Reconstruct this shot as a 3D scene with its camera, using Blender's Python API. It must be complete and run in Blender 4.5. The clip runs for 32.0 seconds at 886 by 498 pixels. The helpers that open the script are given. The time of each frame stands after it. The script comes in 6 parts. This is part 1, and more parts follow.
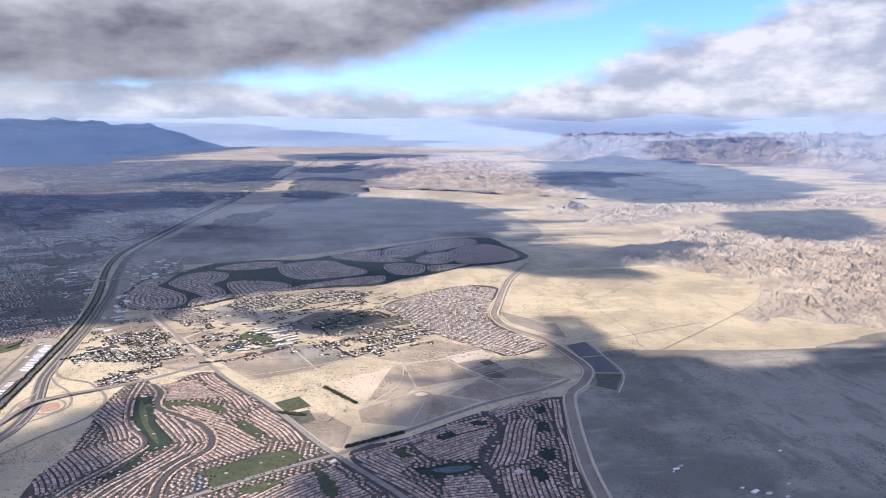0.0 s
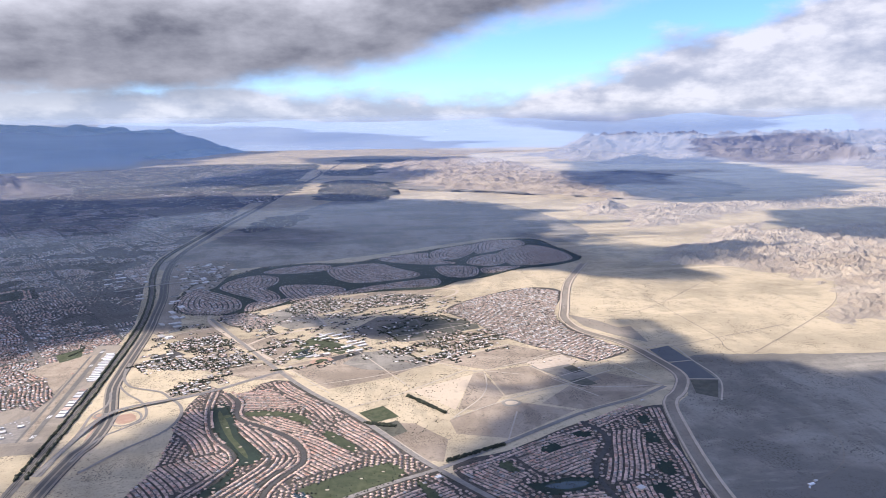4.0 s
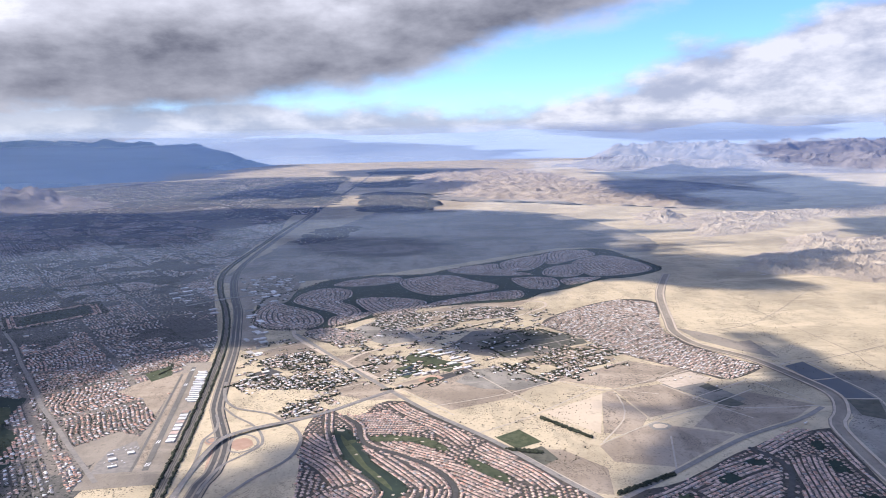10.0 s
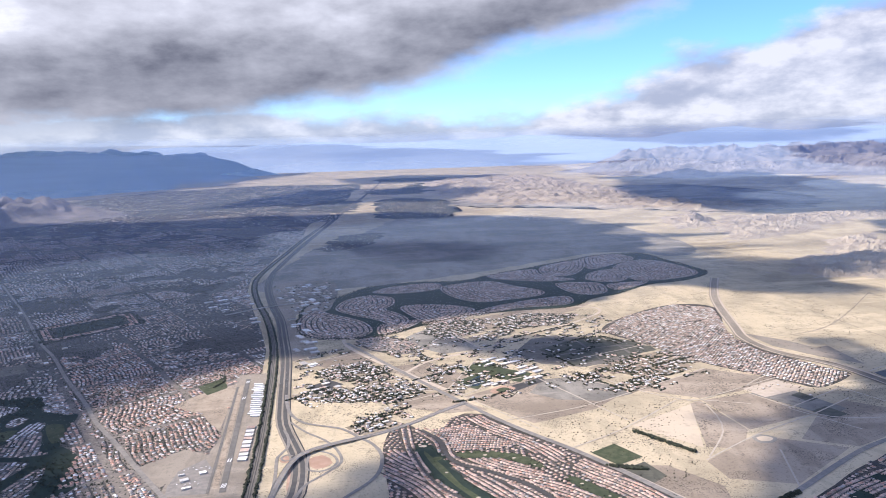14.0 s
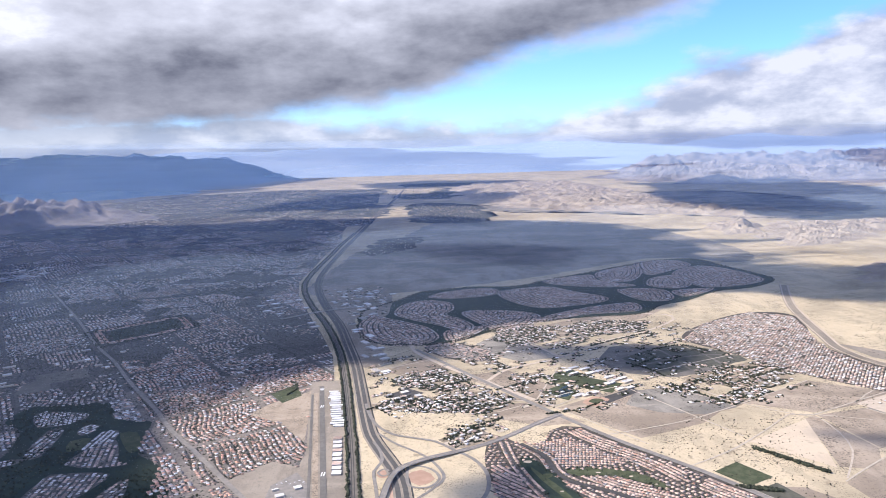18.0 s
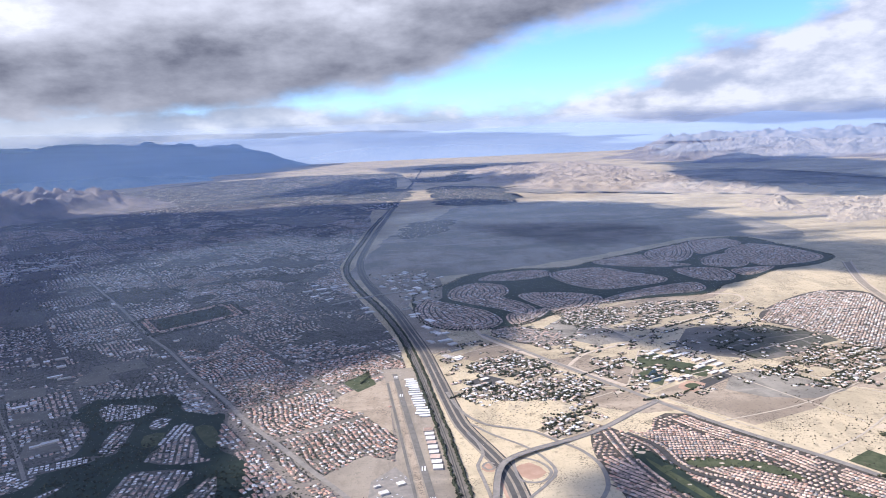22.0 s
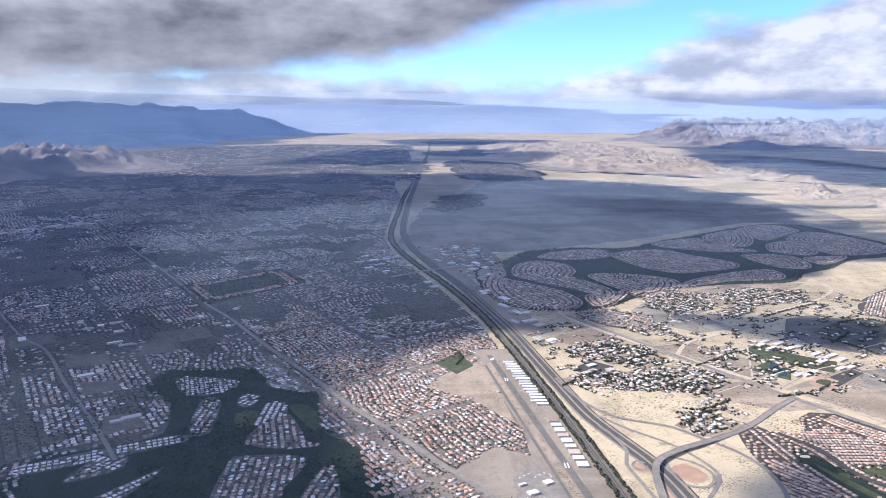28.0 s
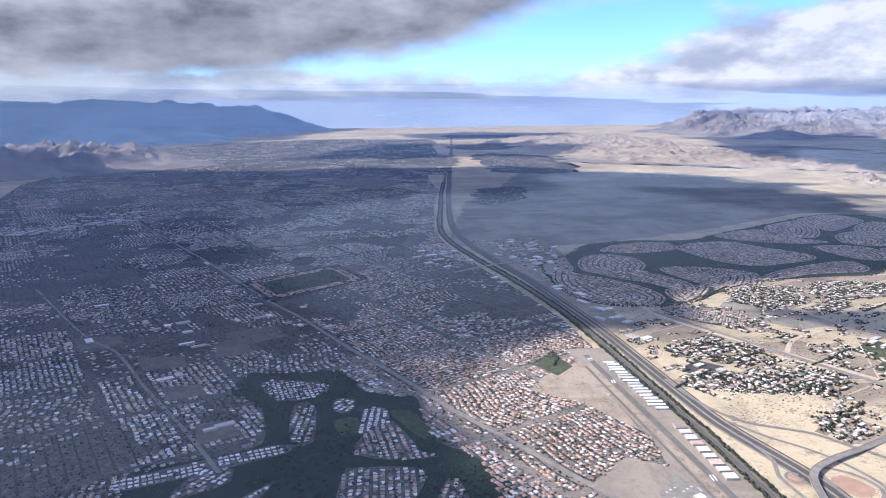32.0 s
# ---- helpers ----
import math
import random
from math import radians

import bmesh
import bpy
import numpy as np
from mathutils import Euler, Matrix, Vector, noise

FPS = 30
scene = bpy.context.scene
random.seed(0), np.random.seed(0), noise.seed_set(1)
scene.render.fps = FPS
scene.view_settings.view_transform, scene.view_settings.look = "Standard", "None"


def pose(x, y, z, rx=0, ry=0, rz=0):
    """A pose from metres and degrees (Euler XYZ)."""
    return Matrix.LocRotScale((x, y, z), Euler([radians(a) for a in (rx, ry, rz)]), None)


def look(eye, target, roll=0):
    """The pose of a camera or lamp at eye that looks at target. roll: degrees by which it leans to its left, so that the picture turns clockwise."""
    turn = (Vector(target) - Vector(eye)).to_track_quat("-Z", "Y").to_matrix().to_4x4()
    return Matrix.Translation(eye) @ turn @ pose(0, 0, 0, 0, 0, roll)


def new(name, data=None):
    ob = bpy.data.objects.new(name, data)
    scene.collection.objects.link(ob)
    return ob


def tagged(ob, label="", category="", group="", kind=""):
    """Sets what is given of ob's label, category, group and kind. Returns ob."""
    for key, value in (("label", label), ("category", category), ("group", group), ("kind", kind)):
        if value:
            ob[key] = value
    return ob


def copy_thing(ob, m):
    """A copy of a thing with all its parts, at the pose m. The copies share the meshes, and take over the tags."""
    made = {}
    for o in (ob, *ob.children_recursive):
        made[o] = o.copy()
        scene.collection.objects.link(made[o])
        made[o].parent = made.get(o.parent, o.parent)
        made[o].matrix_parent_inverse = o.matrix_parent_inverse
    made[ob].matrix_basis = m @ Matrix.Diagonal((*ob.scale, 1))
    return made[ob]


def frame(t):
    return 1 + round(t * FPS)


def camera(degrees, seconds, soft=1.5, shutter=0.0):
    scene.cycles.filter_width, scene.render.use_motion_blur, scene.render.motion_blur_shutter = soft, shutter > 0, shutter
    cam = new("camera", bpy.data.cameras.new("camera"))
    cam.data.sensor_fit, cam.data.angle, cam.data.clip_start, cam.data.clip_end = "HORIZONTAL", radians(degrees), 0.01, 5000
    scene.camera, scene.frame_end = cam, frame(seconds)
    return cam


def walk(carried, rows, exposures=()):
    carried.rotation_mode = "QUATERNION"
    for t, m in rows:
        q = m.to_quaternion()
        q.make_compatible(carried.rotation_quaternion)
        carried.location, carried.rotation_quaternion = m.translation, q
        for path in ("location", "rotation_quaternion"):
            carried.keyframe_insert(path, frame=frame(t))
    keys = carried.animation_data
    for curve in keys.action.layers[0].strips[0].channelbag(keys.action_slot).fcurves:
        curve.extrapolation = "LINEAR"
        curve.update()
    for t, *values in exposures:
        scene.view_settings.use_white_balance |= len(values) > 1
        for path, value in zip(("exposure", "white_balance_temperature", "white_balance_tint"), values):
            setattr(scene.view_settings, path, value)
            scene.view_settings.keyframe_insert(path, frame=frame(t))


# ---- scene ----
# The valley is built at 1 : 13.3, so that the far ranges lie within the camera's reach.
cam = camera(63.5, 32.0, 0.75)
PATH = [
    (0.0, 2.58, 57.67, 126.27, -9.437, -9.94, -0.123),
    (0.5, -1.3, 60.46, 125.82, -9.474, -9.984, -0.139),
    (1.0, -5.17, 63.25, 125.36, -9.347, -9.987, -0.059),
    (1.5, -9.05, 66.03, 124.91, -9.164, -10.059, -0.328),
    (2.0, -12.92, 68.81, 124.46, -9.02, -10.074, -0.4),
    (2.5, -16.79, 71.58, 124.01, -8.896, -10.09, -0.543),
    (3.0, -20.66, 74.35, 123.55, -8.802, -10.109, -0.65),
    (3.5, -24.53, 77.12, 123.1, -8.642, -10.077, -0.776),
    (5.5, -39.99, 88.14, 121.3, -7.079, -7.69, -0.956),
    (6.0, -43.85, 90.89, 120.85, -6.969, -7.487, -1.055),
    (6.5, -47.71, 93.63, 120.4, -7.03, -7.678, -1.1),
    (7.0, -51.56, 96.37, 119.95, -7.164, -8.03, -1.075),
    (7.5, -55.42, 99.1, 119.5, -7.354, -8.352, -1.083),
    (8.0, -59.27, 101.83, 119.05, -7.457, -8.563, -1.051),
    (8.5, -63.12, 104.56, 118.61, -7.461, -8.632, -1.105),
    (9.0, -66.97, 107.28, 118.16, -7.347, -8.646, -1.183),
    (9.5, -70.82, 110.0, 117.71, -7.212, -8.654, -1.287),
    (10.0, -74.67, 112.71, 117.27, -6.987, -8.659, -1.384),
    (10.5, -78.51, 115.42, 116.82, -6.759, -8.668, -1.435),
    (11.0, -82.36, 118.13, 116.37, -6.574, -8.591, -1.584),
    (11.5, -86.2, 120.83, 115.93, -6.539, -8.424, -1.65),
    (12.0, -90.04, 123.53, 115.48, -6.55, -8.197, -1.819),
    (12.5, -93.88, 126.22, 115.04, -6.634, -8.028, -2.036),
    (13.0, -97.71, 128.91, 114.6, -6.752, -7.982, -2.159),
    (13.5, -101.55, 131.6, 114.15, -6.839, -8.011, -2.122),
    (14.0, -105.38, 134.28, 113.71, -6.925, -8.049, -1.923),
    (14.5, -109.21, 136.96, 113.27, -6.912, -8.061, -1.623),
    (16.5, -124.52, 147.63, 111.5, -6.249, -7.407, -0.738),
    (17.0, -128.35, 150.28, 111.06, -6.036, -7.301, -0.902),
    (17.5, -132.17, 152.94, 110.62, -5.837, -7.328, -1.214),
    (18.0, -135.99, 155.59, 110.18, -5.637, -7.511, -1.687),
    (18.5, -139.81, 158.23, 109.74, -5.505, -7.791, -2.215),
    (19.0, -143.62, 160.87, 109.3, -5.425, -8.099, -2.571),
    (19.5, -147.44, 163.51, 108.86, -5.336, -8.427, -2.774),
    (20.0, -151.25, 166.15, 108.42, -5.282, -8.694, -2.846),
    (20.5, -155.07, 168.78, 107.98, -5.215, -8.852, -2.9),
    (21.0, -158.88, 171.4, 107.54, -5.193, -8.853, -2.826),
    (21.5, -162.68, 174.02, 107.11, -5.133, -8.776, -2.741),
    (22.0, -166.49, 176.64, 106.67, -5.027, -8.73, -2.687),
    (22.5, -170.3, 179.25, 106.23, -4.945, -8.797, -2.511),
    (23.0, -174.1, 181.86, 105.8, -4.903, -9.19, -2.349),
    (23.5, -177.9, 184.47, 105.36, -5.029, -9.723, -1.958),
    (24.0, -181.7, 187.07, 104.93, -5.204, -10.372, -1.661),
    (24.5, -185.5, 189.67, 104.49, -5.39, -10.959, -1.193),
    (25.0, -189.3, 192.26, 104.06, -5.472, -11.321, -1.003),
    (25.5, -193.09, 194.85, 103.62, -5.505, -11.46, -0.767),
    (27.5, -208.26, 205.17, 101.89, -5.671, -10.693, -0.103),
    (28.0, -212.05, 207.74, 101.46, -5.667, -10.655, -0.069),
    (28.5, -215.83, 210.3, 101.02, -5.614, -10.7, -0.036),
    (29.0, -219.61, 212.86, 100.59, -5.425, -10.696, -0.069),
    (29.5, -223.4, 215.42, 100.16, -5.212, -10.635, -0.062),
    (30.0, -227.18, 217.97, 99.73, -4.984, -10.513, -0.226),
    (30.5, -230.96, 220.52, 99.3, -4.88, -10.474, -0.21),
    (31.0, -234.73, 223.07, 98.87, -4.779, -10.588, -0.345),
    (31.5, -238.51, 225.61, 98.44, -4.7, -10.824, -0.537),
    (32.0, -242.28, 228.14, 98.01, -4.628, -11.07, -0.781),
]


def eye_pose(x, y, z, yaw, pitch, roll):
    a, b = radians(yaw), radians(pitch)
    ahead = Vector((-math.sin(a) * math.cos(b), math.cos(a) * math.cos(b), math.sin(b)))
    return look((x, y, z), Vector((x, y, z)) + ahead, roll)


walk(cam, [(t, eye_pose(x, y, z, yaw, pitch, roll)) for t, x, y, z, yaw, pitch, roll in PATH], [(0, 0.38, 6150, 16.5), (32, 0.43, 5800, 15)])

# ---- light ----
SUN_EL, SUN_AZ = 42.0, 80.0  # degrees above the horizon; degrees to the left of +y
SUN_WAY = Vector((-math.sin(radians(SUN_AZ)) * math.cos(radians(SUN_EL)), math.cos(radians(SUN_AZ)) * math.cos(radians(SUN_EL)), math.sin(radians(SUN_EL))))
world = bpy.data.worlds.new("sky")
scene.world = world
world.use_nodes = True
wn = world.node_tree
wn.nodes.clear()


def wnode(kind, **sets):
    n = wn.nodes.new(kind)
    for k, v in sets.items():
        n.inputs[k].default_value = v
    return n


w_out = wnode("ShaderNodeOutputWorld")
w_sky = wnode("ShaderNodeTexSky")
w_sky.sky_type, w_sky.sun_disc = "NISHITA", False
w_sky.sun_elevation, w_sky.sun_rotation = radians(SUN_EL), radians(-SUN_AZ)
w_sky.altitude, w_sky.air_density, w_sky.dust_density, w_sky.ozone_density = 1500, 1.0, 0.3, 3.0
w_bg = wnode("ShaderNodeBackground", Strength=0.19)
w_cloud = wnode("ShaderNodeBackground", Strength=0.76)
w_mix = wnode("ShaderNodeMixShader")
L = wn.links.new


def wmath(op, a, b=None, c=None):
    n = wn.nodes.new("ShaderNodeMath")
    n.operation = op
    for sock, v in zip(n.inputs, (a, b, c)):
        if isinstance(v, (int, float)):
            sock.default_value = v
        elif v is not None:
            L(v, sock)
    return n.outputs[0]


def wspan(v, lo, hi, a=0.0, b=1.0):
    n = wnode("ShaderNodeMapRange")
    n.interpolation_type = "SMOOTHSTEP"
    for k, x in (("From Min", lo), ("From Max", hi), ("To Min", a), ("To Max", b)):
        n.inputs[k].default_value = x
    L(v, n.inputs["Value"])
    return n.outputs[0]


def wline(v, stops):
    """Height in degrees of a cloud's edge along the horizon: stops of (azimuth, height)."""
    n = wnode("ShaderNodeValToRGB")
    n.color_ramp.interpolation = "LINEAR"
    while len(n.color_ramp.elements) < len(stops):
        n.color_ramp.elements.new(0.5)
    for e, (p, h) in zip(n.color_ramp.elements, stops):
        e.position, e.color = (p + 90) / 180, (h / 40, h / 40, h / 40, 1)
    L(wmath("MULTIPLY_ADD", v, 1 / 180, 0.5), n.inputs[0])
    return wmath("MULTIPLY", n.outputs[0], 40.0)


def wnoise(at, scale, detail, rough, stretch=(1, 1, 1), shift=(0, 0, 0)):
    m = wnode("ShaderNodeMapping")
    m.inputs["Scale"].default_value, m.inputs["Location"].default_value = stretch, shift
    L(at, m.inputs["Vector"])
    n = wnode("ShaderNodeTexNoise", Scale=scale, Detail=detail, Roughness=rough)
    L(m.outputs[0], n.inputs["Vector"])
    return n.outputs["Fac"]


w_tc = wnode("ShaderNodeTexCoord")
w_sep = wnode("ShaderNodeSeparateXYZ")
L(w_tc.outputs["Generated"], w_sep.inputs[0])
AZ = wmath("MULTIPLY", wmath("ARCTAN2", w_sep.outputs["X"], w_sep.outputs["Y"]), 57.3)
EL = wmath("MULTIPLY", wmath("ARCSINE", w_sep.outputs["Z"]), 57.3)
w_flat = wnode("ShaderNodeCombineXYZ")
L(AZ, w_flat.inputs[0])
L(EL, w_flat.inputs[1])
SKY_AT = w_flat.outputs[0]
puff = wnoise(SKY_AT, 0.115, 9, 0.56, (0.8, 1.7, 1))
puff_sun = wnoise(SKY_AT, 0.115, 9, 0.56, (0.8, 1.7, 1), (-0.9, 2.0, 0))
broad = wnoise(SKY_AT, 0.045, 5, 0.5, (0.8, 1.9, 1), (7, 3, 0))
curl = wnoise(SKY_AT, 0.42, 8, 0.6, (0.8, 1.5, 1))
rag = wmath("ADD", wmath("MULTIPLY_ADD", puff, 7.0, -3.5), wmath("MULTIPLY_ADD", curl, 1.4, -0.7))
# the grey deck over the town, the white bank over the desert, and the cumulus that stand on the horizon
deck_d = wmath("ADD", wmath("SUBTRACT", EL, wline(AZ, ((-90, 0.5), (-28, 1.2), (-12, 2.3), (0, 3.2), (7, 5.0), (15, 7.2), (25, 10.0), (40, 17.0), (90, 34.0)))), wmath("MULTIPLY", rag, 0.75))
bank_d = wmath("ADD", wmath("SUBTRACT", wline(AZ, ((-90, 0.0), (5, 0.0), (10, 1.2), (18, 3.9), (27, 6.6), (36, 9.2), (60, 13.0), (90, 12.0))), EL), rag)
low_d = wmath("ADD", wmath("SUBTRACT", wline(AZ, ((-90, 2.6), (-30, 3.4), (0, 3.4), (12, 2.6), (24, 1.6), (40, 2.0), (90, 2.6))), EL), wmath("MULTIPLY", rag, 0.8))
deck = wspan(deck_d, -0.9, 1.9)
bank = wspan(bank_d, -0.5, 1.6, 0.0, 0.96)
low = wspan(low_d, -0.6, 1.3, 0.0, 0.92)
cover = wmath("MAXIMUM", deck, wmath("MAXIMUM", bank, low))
# sunlit and shaded cloud sides, painted from noise shifted towards the sun
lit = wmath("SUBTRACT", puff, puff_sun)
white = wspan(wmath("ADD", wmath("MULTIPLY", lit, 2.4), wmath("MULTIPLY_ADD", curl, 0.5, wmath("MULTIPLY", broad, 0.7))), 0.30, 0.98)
# the deck's tone is painted dark along its lower side and lighter higher up
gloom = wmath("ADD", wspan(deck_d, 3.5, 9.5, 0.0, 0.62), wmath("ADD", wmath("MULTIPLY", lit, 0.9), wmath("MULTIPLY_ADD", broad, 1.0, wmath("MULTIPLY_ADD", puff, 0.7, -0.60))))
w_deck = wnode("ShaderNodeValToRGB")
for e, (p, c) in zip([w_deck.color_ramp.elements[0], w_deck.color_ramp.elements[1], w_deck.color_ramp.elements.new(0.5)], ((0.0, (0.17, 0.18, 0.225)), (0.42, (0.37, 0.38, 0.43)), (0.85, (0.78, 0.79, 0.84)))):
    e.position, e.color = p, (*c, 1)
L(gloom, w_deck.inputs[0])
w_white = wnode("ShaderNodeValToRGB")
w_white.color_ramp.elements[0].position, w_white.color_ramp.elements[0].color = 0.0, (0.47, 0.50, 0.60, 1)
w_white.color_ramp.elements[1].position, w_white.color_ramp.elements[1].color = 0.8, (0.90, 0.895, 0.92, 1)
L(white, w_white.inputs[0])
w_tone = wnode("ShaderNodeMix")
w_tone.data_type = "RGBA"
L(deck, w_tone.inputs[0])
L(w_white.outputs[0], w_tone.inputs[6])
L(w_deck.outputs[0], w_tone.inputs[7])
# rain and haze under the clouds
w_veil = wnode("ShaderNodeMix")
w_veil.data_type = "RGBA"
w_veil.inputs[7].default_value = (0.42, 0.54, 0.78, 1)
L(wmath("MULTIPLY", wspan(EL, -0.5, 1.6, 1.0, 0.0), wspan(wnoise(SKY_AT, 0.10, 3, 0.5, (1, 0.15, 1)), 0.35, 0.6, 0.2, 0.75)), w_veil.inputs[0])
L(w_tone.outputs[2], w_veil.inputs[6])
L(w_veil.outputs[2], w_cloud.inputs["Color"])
w_tint = wnode("ShaderNodeMix")
w_tint.data_type, w_tint.blend_type = "RGBA", "MULTIPLY"
w_tint.inputs[0].default_value, w_tint.inputs[7].default_value = 1.0, (0.60, 0.80, 1.05, 1)
L(w_sky.outputs[0], w_tint.inputs[6])
L(w_tint.outputs[2], w_bg.inputs["Color"])
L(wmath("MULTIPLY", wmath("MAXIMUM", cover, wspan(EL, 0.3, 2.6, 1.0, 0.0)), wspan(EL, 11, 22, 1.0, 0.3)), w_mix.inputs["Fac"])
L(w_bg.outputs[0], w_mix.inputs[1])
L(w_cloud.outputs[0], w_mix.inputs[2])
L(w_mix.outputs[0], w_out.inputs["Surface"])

sun = new("sun", bpy.data.lights.new("sun", "SUN"))
sun.data.energy, sun.data.angle, sun.data.color = 4.8, radians(0.53), (1.0, 0.885, 0.72)
sun.matrix_world = look(SUN_WAY * 1000, (0, 0, 0))


# ---- materials ----
def nodes_of(name):
    m = bpy.data.materials.new(name)
    m.use_nodes = True
    t = m.node_tree
    return m, t, t.nodes["Principled BSDF"]


def put(t, kind, **sets):
    n = t.nodes.new(kind)
    for k, v in sets.items():
        n.inputs[k].default_value = v
    return n


def ramp(t, source, stops):
    r = t.nodes.new("ShaderNodeValToRGB")
    while len(r.color_ramp.elements) < len(stops):
        r.color_ramp.elements.new(0.5)
    for e, (p, c) in zip(r.color_ramp.elements, stops):
        e.position, e.color = p, (*c, 1)
    t.links.new(source, r.inputs[0])
    return r.outputs[0]


def mix(t, a, b, fac, mode="MIX"):
    n = t.nodes.new("ShaderNodeMix")
    n.data_type, n.blend_type = "RGBA", mode
    for sock, v in ((n.inputs[0], fac), (n.inputs[6], a), (n.inputs[7], b)):
        if isinstance(v, (int, float)):
            sock.default_value = v
        elif isinstance(v, tuple):
            sock.default_value = (*v, 1)
        else:
            t.links.new(v, sock)
    return n.outputs[2]


def span(t, source, lo, hi, a=0.0, b=1.0):
    n = t.nodes.new("ShaderNodeMapRange")
    n.interpolation_type = "SMOOTHSTEP"
    for k, v in (("From Min", lo), ("From Max", hi), ("To Min", a), ("To Max", b)):
        n.inputs[k].default_value = v
    t.links.new(source, n.inputs["Value"])
    return n.outputs[0]


def span_linear(t, source, lo, hi):
    n = t.nodes.new("ShaderNodeMapRange")
    n.inputs["From Min"].default_value, n.inputs["From Max"].default_value = lo, hi
    t.links.new(source, n.inputs["Value"])
    return n.outputs[0]


def place(t, scale=(1, 1, 1), turn=0.0):
    g = t.nodes.new("ShaderNodeNewGeometry")
    m = t.nodes.new("ShaderNodeMapping")
    m.inputs["Scale"].default_value, m.inputs["Rotation"].default_value = scale, (0, 0, radians(turn))
    t.links.new(g.outputs["Position"], m.inputs["Vector"])
    return m.outputs[0]


def grain(t, scale, detail=5.0, rough=0.55, stretch=(1, 1, 1), turn=0.0):
    n = put(t, "ShaderNodeTexNoise", Scale=scale, Detail=detail, Roughness=rough)
    t.links.new(place(t, stretch, turn), n.inputs["Vector"])
    return n.outputs["Fac"]


def dots(t, scale, size):
    v = put(t, "ShaderNodeTexVoronoi", Scale=scale)
    t.links.new(place(t), v.inputs["Vector"])
    return span(t, v.outputs["Distance"], size * 0.6, size, 1.0, 0.0), v.outputs["Color"]


def bump(t, p, height, strength, distance):
    b = put(t, "ShaderNodeBump", Strength=strength, Distance=distance)
    t.links.new(height, b.inputs["Height"])
    t.links.new(b.outputs[0], p.inputs["Normal"])


def plain(name, a, b, scale=0.5, rough=0.85, big=None, island=0.0, metal=0.0):
    """Two shades mixed by noise at two sizes; island: how far single pieces differ."""
    m, t, p = nodes_of(name)
    c = mix(t, a, b, span(t, grain(t, scale), 0.35, 0.65))
    c = mix(t, c, big or tuple(v * 0.75 for v in a), span(t, grain(t, scale * 0.11, 3), 0.45, 0.75, 0.0, 0.6))
    if island:
        g = t.nodes.new("ShaderNodeNewGeometry")
        h = put(t, "ShaderNodeHueSaturation")
        t.links.new(c, h.inputs["Color"])
        o = t.nodes.new("ShaderNodeObjectInfo")
        both = t.nodes.new("ShaderNodeMath")
        both.operation = "ADD"
        t.links.new(g.outputs["Random Per Island"], both.inputs[0])
        t.links.new(o.outputs["Random"], both.inputs[1])
        wrap = t.nodes.new("ShaderNodeMath")
        wrap.operation = "FRACT"
        t.links.new(both.outputs[0], wrap.inputs[0])
        t.links.new(span(t, wrap.outputs[0], 0, 1, 1 - island, 1 + island), h.inputs["Value"])
        c = h.outputs[0]
    t.links.new(c, p.inputs["Base Color"])
    p.inputs["Roughness"].default_value, p.inputs["Metallic"].default_value = rough, metal
    return m


def sand_material(name, light, dark, scrub, shrubs=0.30, much=0.42):
    """Pale sand, darker crust in patches, wind streaks and shrubs in drifts."""
    m, t, p = nodes_of(name)
    c = mix(t, light, dark, span(t, grain(t, 0.011, 9, 0.66), 0.44, 0.60))
    c = mix(t, c, tuple(v * 0.72 for v in dark), span(t, grain(t, 0.0042, 7, 0.62, (0.6, 1.6, 1.0)), 0.50, 0.62, 0.0, 0.75))
    c = mix(t, c, dark, span(t, grain(t, 0.07, 8, 0.68, (1.0, 0.3, 1.0), 35), 0.50, 0.62, 0.0, 0.7))
    c = mix(t, c, tuple(v * 1.16 for v in light), span(t, grain(t, 0.035, 6, 0.65, (0.2, 1.0, 1.0), -20), 0.55, 0.66, 0.0, 0.7))
    c = mix(t, c, scrub, span(t, grain(t, 0.8, 5, 0.75), 0.54, 0.66, 0.0, much))
    c = mix(t, c, mix(t, dark, scrub, 0.5), span(t, grain(t, 0.16, 7, 0.72), 0.56, 0.66, 0.0, 0.8))
    for size in (0.75, 1.5):
        spot, _ = dots(t, size, shrubs * 1.15 if size < 1 else shrubs * 1.35)
        patchy = t.nodes.new("ShaderNodeMath")
        patchy.operation = "MULTIPLY"
        t.links.new(spot, patchy.inputs[0])
        t.links.new(span(t, grain(t, 0.02 if size < 1 else 0.045, 4), 0.50, 0.62), patchy.inputs[1])
        c = mix(t, c, scrub, patchy.outputs[0])
    t.links.new(c, p.inputs["Base Color"])
    p.inputs["Roughness"].default_value = 0.95
    bump(t, p, grain(t, 0.4, 8, 0.7), 0.35, 0.8)
    return m


def town_material(name, base, tree, pale, size=0.7):
    """Streets, yards and small trees between houses."""
    m, t, p = nodes_of(name)
    c = mix(t, base, pale, span(t, grain(t, 0.5, 5, 0.7), 0.45, 0.75, 0, 0.7))
    spot, col = dots(t, size, 0.42)
    pick = put(t, "ShaderNodeSeparateColor")
    t.links.new(col, pick.inputs[0])
    some = t.nodes.new("ShaderNodeMath")
    some.operation = "MULTIPLY"
    t.links.new(spot, some.inputs[0])
    t.links.new(span(t, pick.outputs[0], 0.35, 0.4), some.inputs[1])
    c = mix(t, c, tree, some.outputs[0])
    c = mix(t, c, tree, span(t, grain(t, 0.03, 5), 0.5, 0.75, 0, 0.6))
    t.links.new(c, p.inputs["Base Color"])
    p.inputs["Roughness"].default_value = 0.95
    return m


